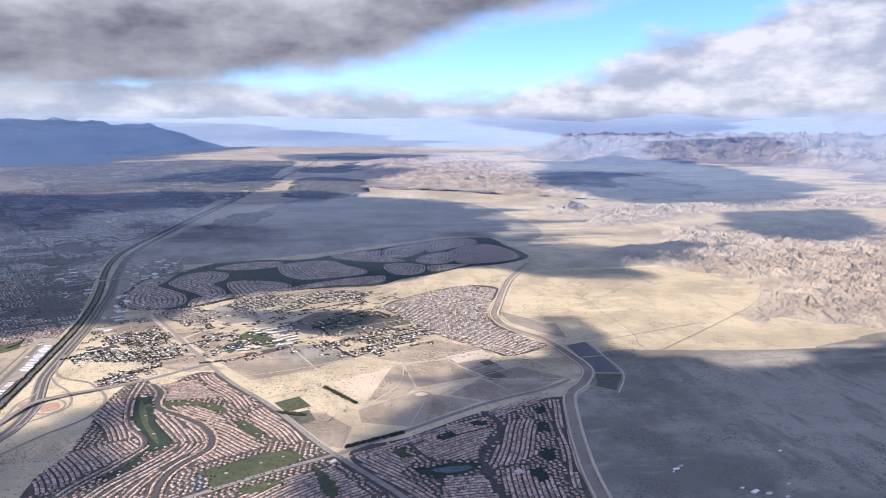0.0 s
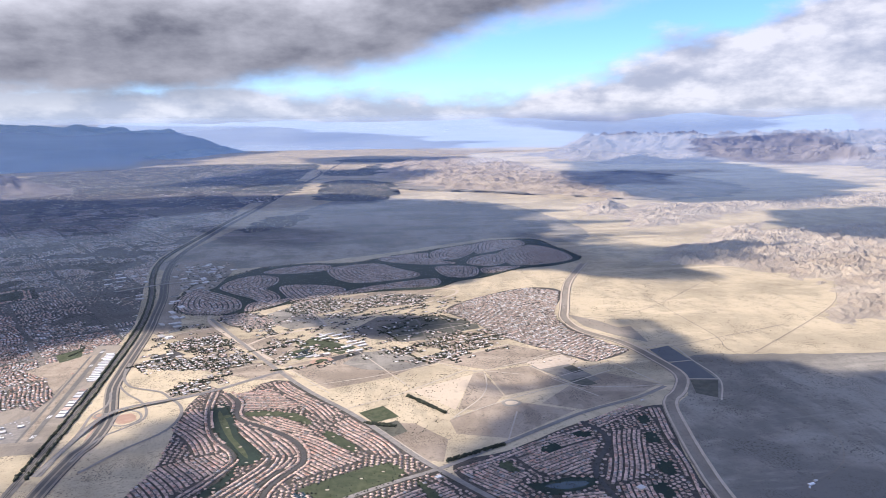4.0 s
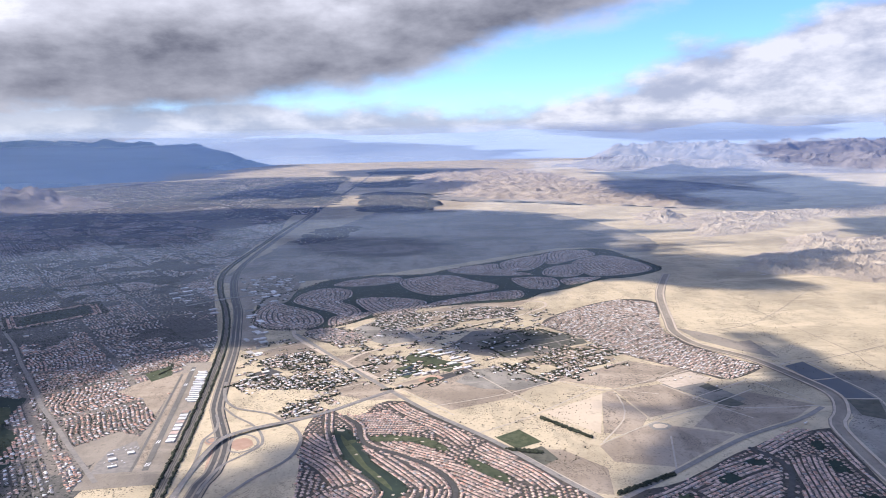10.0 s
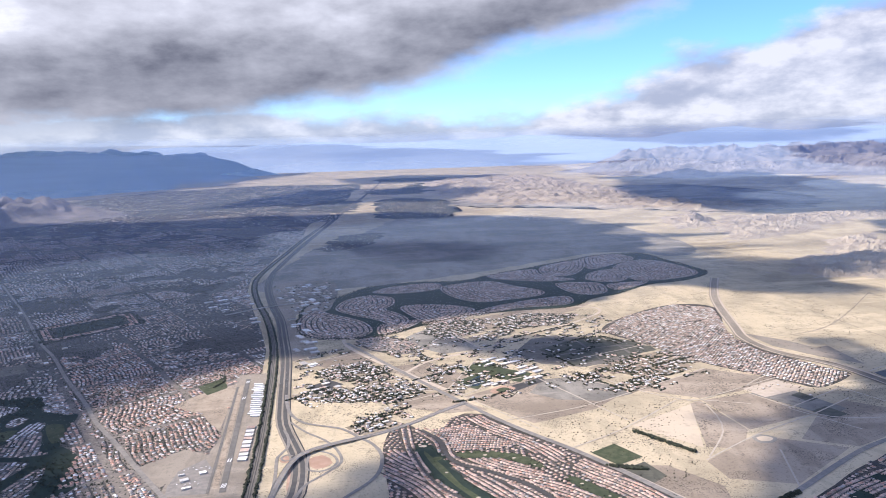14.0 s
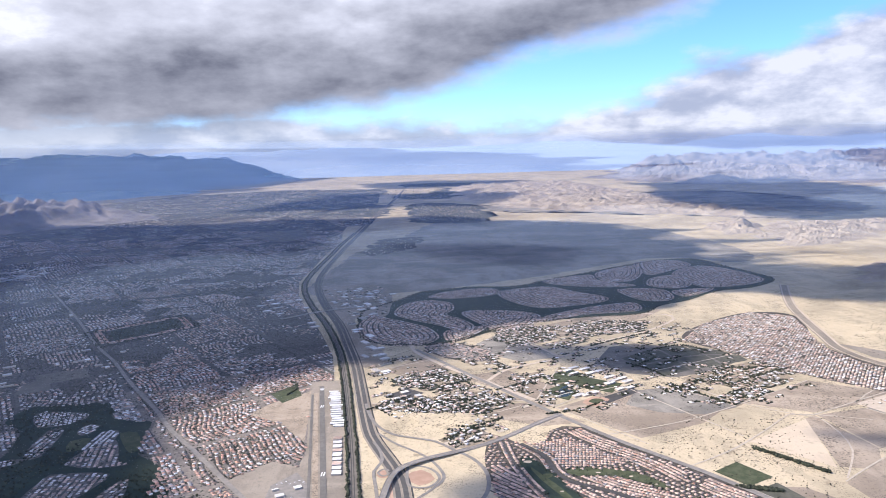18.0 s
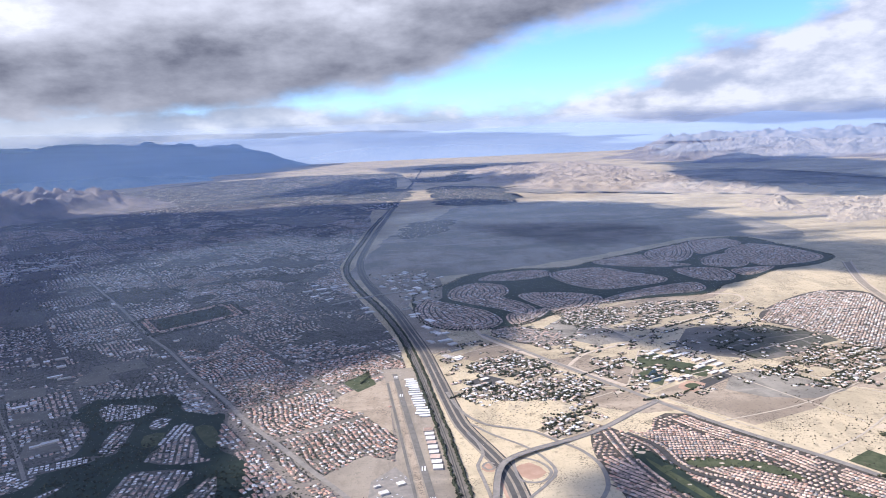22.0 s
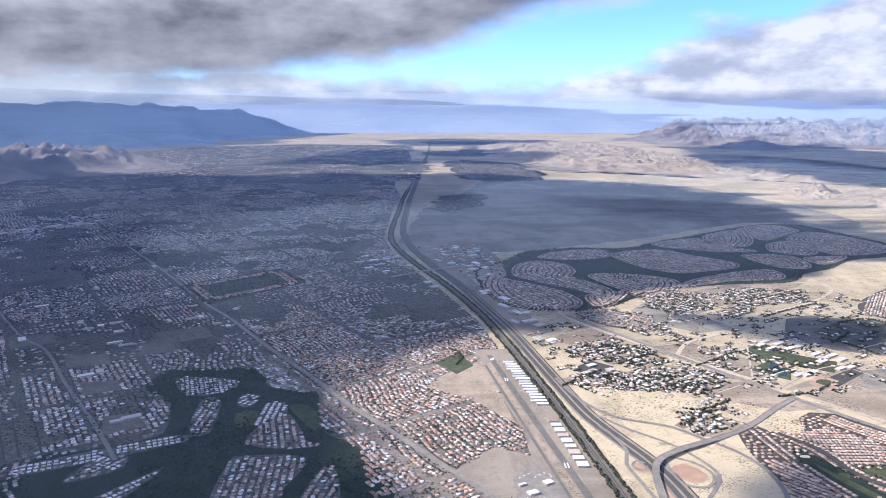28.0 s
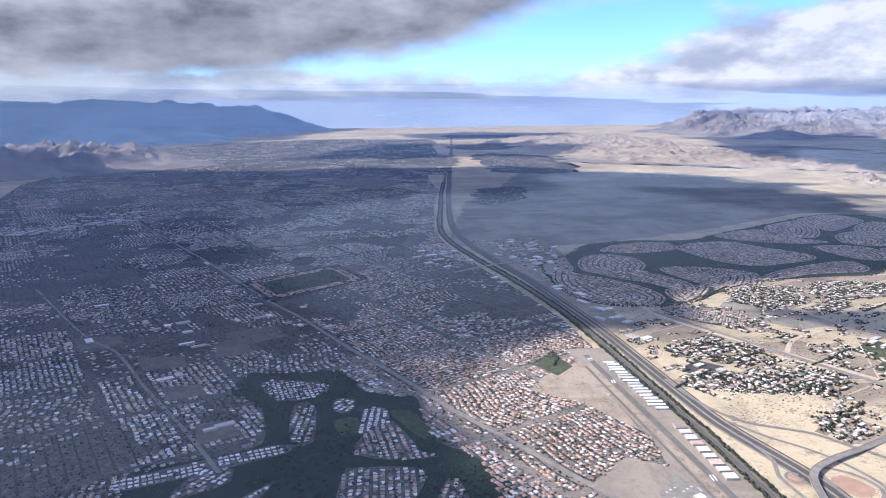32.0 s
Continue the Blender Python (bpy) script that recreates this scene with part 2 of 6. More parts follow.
def rock_material(name, light, dark, scale):
    m, t, p = nodes_of(name)
    c = mix(t, light, dark, span(t, grain(t, scale, 9, 0.65), 0.38, 0.66))
    c = mix(t, c, tuple(v * 0.8 for v in dark), span(t, grain(t, scale * 6, 7, 0.7, (1, 0.4, 1), 30), 0.5, 0.75, 0, 0.5))
    t.links.new(c, p.inputs["Base Color"])
    p.inputs["Roughness"].default_value = 0.95
    bump(t, p, grain(t, scale * 7, 9, 0.72), 1.0, 0.5 / scale * 0.10)
    return m


SAND = sand_material("desert sand", (0.595, 0.498, 0.335), (0.425, 0.358, 0.243), (0.13, 0.11, 0.08))
PALE = sand_material("bare graded sand", (0.62, 0.515, 0.375), (0.52, 0.43, 0.315), (0.40, 0.335, 0.25), 0.10, 0.3)
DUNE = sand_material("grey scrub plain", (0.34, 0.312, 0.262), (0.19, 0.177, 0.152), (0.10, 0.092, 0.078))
SCRUB = sand_material("scrub ground", (0.42, 0.345, 0.26), (0.27, 0.22, 0.165), (0.13, 0.11, 0.083), 0.34, 0.7)
DIRT = plain("pale dirt", (0.55, 0.48, 0.38), (0.44, 0.38, 0.30), 0.8)
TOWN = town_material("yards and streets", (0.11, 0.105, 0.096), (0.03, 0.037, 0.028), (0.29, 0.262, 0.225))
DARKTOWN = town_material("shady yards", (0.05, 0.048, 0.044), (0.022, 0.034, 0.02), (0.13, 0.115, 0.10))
TRACT = town_material("gravel yards", (0.075, 0.065, 0.056), (0.028, 0.033, 0.023), (0.19, 0.16, 0.13), 0.9)
ESTATE = town_material("country lots", (0.30, 0.245, 0.175), (0.045, 0.05, 0.03), (0.48, 0.39, 0.275), 0.55)
FARTOWN = town_material("far town", (0.06, 0.068, 0.06), (0.025, 0.036, 0.03), (0.26, 0.25, 0.225), 0.16)
GRASS = plain("watered grass", (0.05, 0.066, 0.03), (0.085, 0.097, 0.05), 0.35, 0.95, (0.038, 0.052, 0.028))
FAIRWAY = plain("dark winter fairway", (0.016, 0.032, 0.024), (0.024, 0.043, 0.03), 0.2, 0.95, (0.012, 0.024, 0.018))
FIELD = plain("dark planted field", (0.085, 0.087, 0.066), (0.125, 0.12, 0.092), 0.3, 0.95)
WATER = plain("pond water", (0.015, 0.035, 0.04), (0.025, 0.05, 0.058), 0.05, 0.25)
BASIN = plain("shallow basin water", (0.06, 0.068, 0.08), (0.085, 0.092, 0.10), 0.05, 0.6)
LOTSOIL = plain("dark lot soil", (0.15, 0.137, 0.118), (0.20, 0.182, 0.155), 0.25, 0.95, (0.10, 0.094, 0.082))
AIRDIRT = sand_material("grey-brown soil", (0.33, 0.285, 0.228), (0.22, 0.192, 0.156), (0.165, 0.15, 0.118), 0.15, 0.6)
ASPHALT = plain("worn asphalt", (0.062, 0.06, 0.058), (0.085, 0.082, 0.078), 0.6, 0.9)
RUNWAY = plain("weathered runway asphalt", (0.15, 0.142, 0.128), (0.19, 0.18, 0.162), 0.5, 0.9)
FREEWAY = plain("worn dark lanes", (0.078, 0.076, 0.073), (0.108, 0.104, 0.098), 0.4, 0.85)
ROADGREY = plain("dusty road", (0.22, 0.205, 0.185), (0.29, 0.265, 0.235), 0.5, 0.9)
WASHSAND = plain("pale wash sand", (0.50, 0.42, 0.32), (0.58, 0.49, 0.385), 0.5, 0.95, (0.42, 0.35, 0.27))
CONCRETE = plain("pale concrete", (0.50, 0.47, 0.42), (0.58, 0.54, 0.48), 0.5, 0.85)
PAINT = plain("white paint", (0.75, 0.75, 0.74), (0.8, 0.8, 0.79), 0.5, 0.7)
TILE = plain("clay roof tiles", (0.45, 0.26, 0.19), (0.52, 0.34, 0.265), 1.2, 0.85, (0.38, 0.20, 0.15), 0.42)
PINK = plain("pink roof tiles", (0.46, 0.335, 0.272), (0.57, 0.43, 0.355), 1.2, 0.85, (0.39, 0.28, 0.23), 0.42)
GREYROOF = plain("grey shingles", (0.25, 0.24, 0.232), (0.36, 0.34, 0.325), 1.2, 0.9, (0.19, 0.18, 0.177), 0.5)
WHITEROOF = plain("white flat roofing", (0.72, 0.71, 0.69), (0.78, 0.77, 0.75), 0.8, 0.7, (0.6, 0.6, 0.59), 0.25)
STUCCO = plain("sand stucco", (0.52, 0.44, 0.35), (0.58, 0.50, 0.41), 1.5, 0.9, None, 0.2)
LEAF = plain("dark leaves", (0.034, 0.042, 0.026), (0.05, 0.058, 0.036), 2.0, 0.9, (0.025, 0.032, 0.02), 0.4)
SHRUB = plain("dry shrubs", (0.075, 0.072, 0.05), (0.11, 0.10, 0.07), 2.0, 0.95, None, 0.4)
BARK = plain("bark", (0.12, 0.09, 0.06), (0.16, 0.12, 0.09), 3.0, 0.95)
TRUCK = plain("white trailer", (0.72, 0.72, 0.72), (0.78, 0.78, 0.78), 1.0, 0.5, None, 0.2)
CARPAINT = plain("car paint", (0.25, 0.26, 0.28), (0.32, 0.32, 0.34), 1.0, 0.35, None, 0.7)
RUBBER = plain("rubber", (0.02, 0.02, 0.02), (0.03, 0.03, 0.03), 2.0, 0.9)
HILL = rock_material("eroded badland hills", (0.50, 0.43, 0.34), (0.35, 0.295, 0.235), 0.02)
RANGE = rock_material("dry mountain rock", (0.33, 0.30, 0.28), (0.17, 0.162, 0.165), 0.012)
REDDIRT = plain("reddish graded earth", (0.42, 0.27, 0.19), (0.50, 0.34, 0.25), 0.4, 0.95)
# the blue of the far haze is put into this rock's own colour
HAZED_ROCK = rock_material("far mountain rock with painted blue haze", (0.43, 0.56, 0.60), (0.29, 0.41, 0.45), 0.004)


def cloud_material():
    """Water droplets: white, letting light through where the cloud is thin, dissolving at its rim."""
    m, t, p = nodes_of("cloud")
    t.nodes.remove(p)
    out = t.nodes["Material Output"]
    at = t.nodes.new("ShaderNodeAttribute")
    at.attribute_name = "body"
    n1, n2 = grain(t, 0.022, 9, 0.62), grain(t, 0.10, 7, 0.65)

    def plus(a, k, b):
        s = t.nodes.new("ShaderNodeMath")
        s.operation = "MULTIPLY_ADD"
        t.links.new(a, s.inputs[0])
        s.inputs[1].default_value = k
        t.links.new(b, s.inputs[2])
        return s.outputs[0]

    alpha = span(t, plus(n2, 0.55, plus(n1, 0.9, at.outputs["Fac"])), 0.84, 1.34)
    rim = t.nodes.new("ShaderNodeMath")
    rim.operation = "MULTIPLY"
    t.links.new(alpha, rim.inputs[0])
    t.links.new(span(t, at.outputs["Fac"], 0.08, 0.32), rim.inputs[1])
    alpha = rim.outputs[0]
    d = put(t, "ShaderNodeBsdfDiffuse", Color=(0.78, 0.77, 0.79, 1))
    tr = put(t, "ShaderNodeBsdfTranslucent", Color=(0.80, 0.80, 0.83, 1))
    b = put(t, "ShaderNodeBump", Strength=0.9, Distance=9.0)
    t.links.new(grain(t, 0.045, 8, 0.6), b.inputs["Height"])
    for q in (d, tr):
        t.links.new(b.outputs[0], q.inputs["Normal"])
    mx, clear, fin = t.nodes.new("ShaderNodeMixShader"), t.nodes.new("ShaderNodeBsdfTransparent"), t.nodes.new("ShaderNodeMixShader")
    thick = plus(grain(t, 0.05, 7, 0.6), 0.6, plus(grain(t, 0.011, 8, 0.62), 1.7, at.outputs["Fac"]))
    t.links.new(span(t, thick, 1.75, 2.42, 0.94, 0.34), mx.inputs[0])
    t.links.new(d.outputs[0], mx.inputs[1])
    t.links.new(tr.outputs[0], mx.inputs[2])
    t.links.new(alpha, fin.inputs[0])
    t.links.new(clear.outputs[0], fin.inputs[1])
    t.links.new(mx.outputs[0], fin.inputs[2])
    t.links.new(fin.outputs[0], out.inputs["Surface"])
    return m


CLOUD = cloud_material()


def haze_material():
    """A plain backdrop of far ranges; the distance's blue haze is painted as glow."""
    m, t, p = nodes_of("glowing blue haze backdrop")
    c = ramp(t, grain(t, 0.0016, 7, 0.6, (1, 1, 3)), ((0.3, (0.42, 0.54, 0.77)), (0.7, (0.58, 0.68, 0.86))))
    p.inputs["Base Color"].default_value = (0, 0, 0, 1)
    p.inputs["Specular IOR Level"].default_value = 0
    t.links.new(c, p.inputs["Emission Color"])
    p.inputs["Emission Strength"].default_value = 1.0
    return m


DISTANCE = haze_material()


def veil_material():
    """Stand-in sheet for haze: scatters a little light, lets most through, denser with distance."""
    m, t, p = nodes_of("valley haze sheet")
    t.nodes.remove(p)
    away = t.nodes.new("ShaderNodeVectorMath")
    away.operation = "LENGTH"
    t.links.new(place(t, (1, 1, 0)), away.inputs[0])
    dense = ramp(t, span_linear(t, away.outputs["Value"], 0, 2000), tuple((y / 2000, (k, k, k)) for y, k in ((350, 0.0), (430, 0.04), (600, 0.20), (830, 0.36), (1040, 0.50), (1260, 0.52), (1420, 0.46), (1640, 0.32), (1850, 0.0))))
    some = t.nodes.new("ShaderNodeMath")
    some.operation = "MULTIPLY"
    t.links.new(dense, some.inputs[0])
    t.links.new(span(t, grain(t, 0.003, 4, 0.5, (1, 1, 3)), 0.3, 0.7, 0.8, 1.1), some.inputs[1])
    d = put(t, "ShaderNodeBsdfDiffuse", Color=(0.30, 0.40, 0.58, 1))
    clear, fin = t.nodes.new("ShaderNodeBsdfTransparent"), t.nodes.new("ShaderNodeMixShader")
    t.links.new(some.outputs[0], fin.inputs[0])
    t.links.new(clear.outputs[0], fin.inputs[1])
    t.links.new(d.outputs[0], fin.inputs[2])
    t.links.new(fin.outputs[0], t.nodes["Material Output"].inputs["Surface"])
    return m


VEIL = veil_material()


# ---- tools for the plan ----
def fbm(x, y, scale, octaves=5, seed=0, rough=0.5):
    """Smooth value noise, 0 to 1, on arrays."""
    x, y = np.asarray(x, float) * scale, np.asarray(y, float) * scale
    total, amp, norm = 0.0, 1.0, 0.0
    for o in range(octaves):
        ix, iy = np.floor(x).astype(np.int64), np.floor(y).astype(np.int64)
        fx, fy = x - ix, y - iy
        fx, fy = fx * fx * (3 - 2 * fx), fy * fy * (3 - 2 * fy)

        def corner(a, b):
            h = (a * 374761393 + b * 668265263 + (seed + o) * 974634777) & 0xFFFFFFFF
            h = ((h ^ (h >> 13)) * 1274126177) & 0xFFFFFFFF
            return ((h ^ (h >> 16)) & 0xFFFF) / 65535.0

        v = (corner(ix, iy) * (1 - fx) + corner(ix + 1, iy) * fx) * (1 - fy) + (corner(ix, iy + 1) * (1 - fx) + corner(ix + 1, iy + 1) * fx) * fy
        total, norm = total + amp * v, norm + amp
        x, y, amp = x * 2.03 + 17.3, y * 2.03 - 9.1, amp * rough
    return total / norm


def inside(px, py, poly):
    hit = np.zeros(np.shape(px), bool)
    for (x0, y0), (x1, y1) in zip(poly, poly[1:] + poly[:1]):
        if y0 != y1:
            hit ^= ((y0 > py) != (y1 > py)) & (px < (x1 - x0) * (py - y0) / (y1 - y0) + x0)
    return hit


def near(px, py, line, reach=60.0):
    best = np.full(np.shape(px), 1e9)
    if not np.size(px):
        return best
    box = (np.min(px) - reach, np.max(px) + reach, np.min(py) - reach, np.max(py) + reach)
    for (x0, y0), (x1, y1) in zip(line, line[1:]):
        if max(x0, x1) < box[0] or min(x0, x1) > box[1] or max(y0, y1) < box[2] or min(y0, y1) > box[3]:
            continue
        dx, dy = x1 - x0, y1 - y0
        s = np.clip(((px - x0) * dx + (py - y0) * dy) / (dx * dx + dy * dy + 1e-9), 0, 1)
        best = np.minimum(best, np.hypot(px - x0 - s * dx, py - y0 - s * dy))
    return best


def depth_in(px, py, poly):
    """Distance to the outline, positive inside."""
    return np.where(inside(px, py, poly), 1, -1) * near(px, py, poly + poly[:1], 1e5)


def curve(points, step=4.0, closed=False):
    """A smooth line through the points."""
    p = [np.array(q, float) for q in points]
    out = []
    for i in range(len(p) if closed else len(p) - 1):
        a, b, c, d = (p[(i + k) % len(p)] if closed else p[min(max(i + k, 0), len(p) - 1)] for k in (-1, 0, 1, 2))
        n = max(2, int(np.hypot(*(c - b)) / step))
        for s in np.arange(n) / n:
            out.append(0.5 * (2 * b + (c - a) * s + (2 * a - 5 * b + 4 * c - d) * s * s + (3 * b - a - 3 * c + d) * s**3))
    if not closed:
        out.append(p[-1])
    return [(float(q[0]), float(q[1])) for q in out]


def mesh_of(name, verts, faces, mats, slots=None):
    me = bpy.data.meshes.new(name)
    me.from_pydata([tuple(v) for v in verts], [], faces)
    for m in mats:
        me.materials.append(m)
    if slots is not None:
        me.polygons.foreach_set("material_index", np.asarray(slots, np.int32))
    return me


def ribbon(name, line, width, z, mat, parent=None):
    p = np.array(line)
    d = np.gradient(p, axis=0)
    d /= np.hypot(d[:, 0], d[:, 1])[:, None] + 1e-9
    side = np.stack([-d[:, 1], d[:, 0]], 1) * width / 2
    zs = np.full(len(p), z) if np.isscalar(z) else np.asarray(z)
    verts = [(*q, h) for q, h in zip(p + side, zs)] + [(*q, h) for q, h in zip(p - side, zs)]
    n = len(p)
    ob = new(name, mesh_of(name, verts, [(i, i + n, i + n + 1, i + 1) for i in range(n - 1)], [mat]))
    if parent:
        ob.parent = parent
    return ob


def beside(line, off):
    p = np.array(line)
    d = np.gradient(p, axis=0)
    d /= np.hypot(d[:, 0], d[:, 1])[:, None] + 1e-9
    return [tuple(q) for q in p + np.stack([-d[:, 1], d[:, 0]], 1) * off]


def patch(name, poly, z, mat, ragged=0.0, smooth=True):
    p = np.array(curve(poly, 5.0, True) if smooth else poly)
    if ragged:
        p = p + (np.stack([fbm(p[:, 0], p[:, 1], 0.08, 4, 3), fbm(p[:, 0], p[:, 1], 0.08, 4, 8)], 1) - 0.5) * ragged
    bm = bmesh.new()
    f = bm.faces.new([bm.verts.new((x, y, z)) for x, y in p])
    if f.calc_area() and f.normal.z < 0:
        f.normal_flip()
    bmesh.ops.triangulate(bm, faces=[f])
    me = bpy.data.meshes.new(name)
    bm.to_mesh(me)
    bm.free()
    me.materials.append(mat)
    return new(name, me)


def rows(poly, angle, pitch=4.6, lot=1.35, bend=0.0, wave=60.0, phase=0.0):
    """House places and street lines of a tract: parallel streets, bent into waves, houses on both sides."""
    q = np.array(poly, float)
    mid, a = q.mean(0), radians(angle)
    reach = np.hypot(*(q - mid).T).max() + 10
    u, k = np.arange(-reach, reach, lot), np.arange(-int(reach / pitch) - 4, int(reach / pitch) + 5)
    ca, sa = math.cos(a), math.sin(a)

    def lay(uu, vv):
        shift = bend * np.sin(2 * np.pi * (uu / wave) + phase) + bend * 0.5 * np.sin(2 * np.pi * (vv / (wave * 1.4)) + phase * 2)
        v2 = vv + shift
        slope = bend * 2 * np.pi / wave * np.cos(2 * np.pi * (uu / wave) + phase)
        return mid[0] + uu * ca - v2 * sa, mid[1] + uu * sa + v2 * ca, a + np.arctan(slope)

    spots, streets = [], []
    for row in k:
        for side in (-1, 1):
            x, y, t = lay(u, np.full(len(u), row * pitch + side * pitch * 0.265))
            spots.append(np.stack([x, y, t + (np.pi if side < 0 else 0)], 1))
        x, y, _ = lay(u, np.full(len(u), row * pitch * 1.0))
        streets.append(np.stack([x, y], 1))
    s = np.concatenate(spots)
    return s[inside(s[:, 0], s[:, 1], poly)], streets


def guide_rows(line, offsets, lot=1.35):
    """House places along a bent street, at the given distances beside it."""
    out = []
    for off in offsets:
        q = np.array(curve(beside(curve(line, 3.0), off)[::2], lot))
        d = np.gradient(q, axis=0)
        out.append(np.stack([q[:, 0], q[:, 1], np.arctan2(d[:, 1], d[:, 0]) + (np.pi if off < 0 else 0)], 1))
    return np.concatenate(out)


def clear_of(s, lines=(), holes=()):
    keep = np.ones(len(s), bool)
    for line, d in lines:
        keep &= near(s[:, 0], s[:, 1], line) > d
    for h in holes:
        keep &= ~inside(s[:, 0], s[:, 1], h)
    return s[keep]


RNG = np.random.default_rng(7)
HIP_F = [(0, 1, 5, 4), (1, 2, 6, 5), (2, 3, 7, 6), (3, 0, 4, 7), (4, 5, 9, 8), (6, 7, 8, 9), (5, 6, 9), (7, 4, 8)]
HIP_SLOT = [0, 0, 0, 0, 1, 1, 1, 1]


def hip(n, length, width, eave, ridge, over=0.04):
    """n hipped houses at the origin, as arrays of 10 corners."""
    one = np.ones(n)
    l, w = length / 2, width / 2
    r = np.maximum(l - w, 0.05)
    c = [(-l, -w, 0 * one), (l, -w, 0 * one), (l, w, 0 * one), (-l, w, 0 * one)]
    c += [(-l - over, -w - over, eave), (l + over, -w - over, eave), (l + over, w + over, eave), (-l - over, w + over, eave)]
    c += [(-r, 0 * one, ridge), (r, 0 * one, ridge)]
    return np.stack([np.stack([a * one, b * one, h * one], 1) for a, b, h in c], 1)


def scatter_mesh(name, base, spots, faces, slots, mats, z=0.0):
    """Joins n placed shapes (n, corners, 3) into one mesh."""
    n, k = base.shape[:2]
    ca, sa = np.cos(spots[:, 2])[:, None], np.sin(spots[:, 2])[:, None]
    x = base[:, :, 0] * ca - base[:, :, 1] * sa + spots[:, 0][:, None]
    y = base[:, :, 0] * sa + base[:, :, 1] * ca + spots[:, 1][:, None]
    verts = np.stack([x, y, base[:, :, 2] + z], 2).reshape(-1, 3)
    me = bpy.data.meshes.new(name)
    sizes = np.array([len(f) for f in faces])
    flat = np.concatenate([np.array(f) for f in faces])
    loops = (flat[None] + (np.arange(n) * k)[:, None]).ravel().astype(np.int32)
    total = np.tile(sizes, n)
    me.vertices.add(len(verts))
    me.vertices.foreach_set("co", verts.ravel().astype(np.float32))
    me.loops.add(len(loops))
    me.loops.foreach_set("vertex_index", loops)
    me.polygons.add(len(total))
    me.polygons.foreach_set("loop_start", np.concatenate([[0], np.cumsum(total)[:-1]]).astype(np.int32))
    for m in mats:
        me.materials.append(m)
    me.polygons.foreach_set("material_index", np.tile(np.array(slots, np.int32), n))
    me.update(calc_edges=True)
    return new(name, me)


def houses(name, spots, roofs, label, small=1.0, z=0.03, wings=True):
    """Joined houses, each a hipped body with a lower wing; roofs: materials and their shares."""
    n = len(spots)
    kind = RNG.choice(len(roofs), n, p=[s for _, s in roofs])
    made = []
    for i, (mat, _) in enumerate(roofs):
        s = spots[kind == i]
        m = len(s)
        if not m:
            continue
        e = RNG.uniform(0.20, 0.26, m) * small
        long, wide = RNG.uniform(1.0, 1.3, m) * small, RNG.uniform(0.75, 1.0, m) * small
        b = hip(m, long, wide, e, e + RNG.uniform(0.14, 0.24, m) * small)
        faces, slots = list(HIP_F), list(HIP_SLOT)
        if wings:
            c = hip(m, RNG.uniform(0.5, 0.62, m) * small, RNG.uniform(0.6, 0.8, m) * small, e * 0.93, e + RNG.uniform(0.06, 0.12, m) * small)
            side = RNG.choice([-1, 1], m)
            c[:, :, 0] += (side * long * 0.22)[:, None]
            c[:, :, 1] -= (wide * 0.5)[:, None]
            b = np.concatenate([b, c], 1)
            faces += [tuple(k + 10 for k in f) for f in HIP_F]
            slots += HIP_SLOT
        ob = scatter_mesh(name, b, s, faces, slots, [STUCCO, mat], z)
        made.append(tagged(ob, label, "houses", kind="stuff"))
    return made


BLOB_V = np.array([(0, 0, -0.6), (1, 0, 0), (0.3, 0.95, 0.1), (-0.8, 0.6, -0.1), (-0.8, -0.6, 0.1), (0.3, -0.95, -0.05), (0.1, 0.05, 0.85)])
BLOB_F = [(0, 2, 1), (0, 3, 2), (0, 4, 3), (0, 5, 4), (0, 1, 5), (6, 1, 2), (6, 2, 3), (6, 3, 4), (6, 4, 5), (6, 5, 1)]


def blobs(name, xy, lo, hi, mat, label, category, tall=0.9, z=0.0):
    n = len(xy)
    r = RNG.uniform(lo, hi, n)
    b = BLOB_V[None] * RNG.uniform(0.7, 1.25, (n, 7, 1)) * r[:, None, None]
    b[:, :, 2] = (b[:, :, 2] + 0.5 * r[:, None]) * tall
    s = np.concatenate([xy, RNG.uniform(0, 6.28, (n, 1))], 1)
    return tagged(scatter_mesh(name, b, s, BLOB_F, [0] * 10, [mat], z), label, category, kind="stuff")


def spread(poly, count, clump=0.0, seed=1):
    q = np.array(poly, float)
    p = RNG.uniform(q.min(0), q.max(0), (count, 2))
    keep = inside(p[:, 0], p[:, 1], poly)
    if clump:
        keep &= fbm(p[:, 0], p[:, 1], 0.03, 4, seed) > clump
    return p[keep]


# ---- the plan ----
HWY = curve([(36, 3142), (10, 2912), (-60, 2150), (-122, 1533), (-156, 1182), (-171, 1027), (-183, 880), (-186, 805), (-182, 745), (-172, 682), (-160.5, 625), (-153, 570), (-148, 530), (-145, 490), (-142.5, 455), (-140, 430), (-135, 410), (-130.5, 390), (-130, 366), (-134, 340), (-139, 200)], 8)
RAIL = curve([(-75, 2000), (-128, 1533), (-154, 1263), (-174, 1083), (-185, 956), (-193, 870), (-197, 799), (-193, 745), (-181, 680), (-169, 628), (-157.5, 560), (-152, 500), (-149.5, 460), (-147.2, 420), (-146, 390), (-145.6, 372), (-145, 350), (-143, 200)], 8)
ROAD_LEFT = curve([(-470, 900), (-359, 702), (-309, 607), (-284, 565), (-262, 523), (-237, 479), (-222, 450), (-207, 426), (-191, 399), (-170, 365)], 8)
ROAD_SIDE = curve([(-440, 640), (-380, 551), (-356, 524), (-331, 482), (-307, 444), (-290, 415)], 8)
ROAD_J = curve([(-114, 554), (-79, 477), (-49, 415), (-24, 374), (-3, 332), (9, 312), (27, 283), (50, 240)], 6)
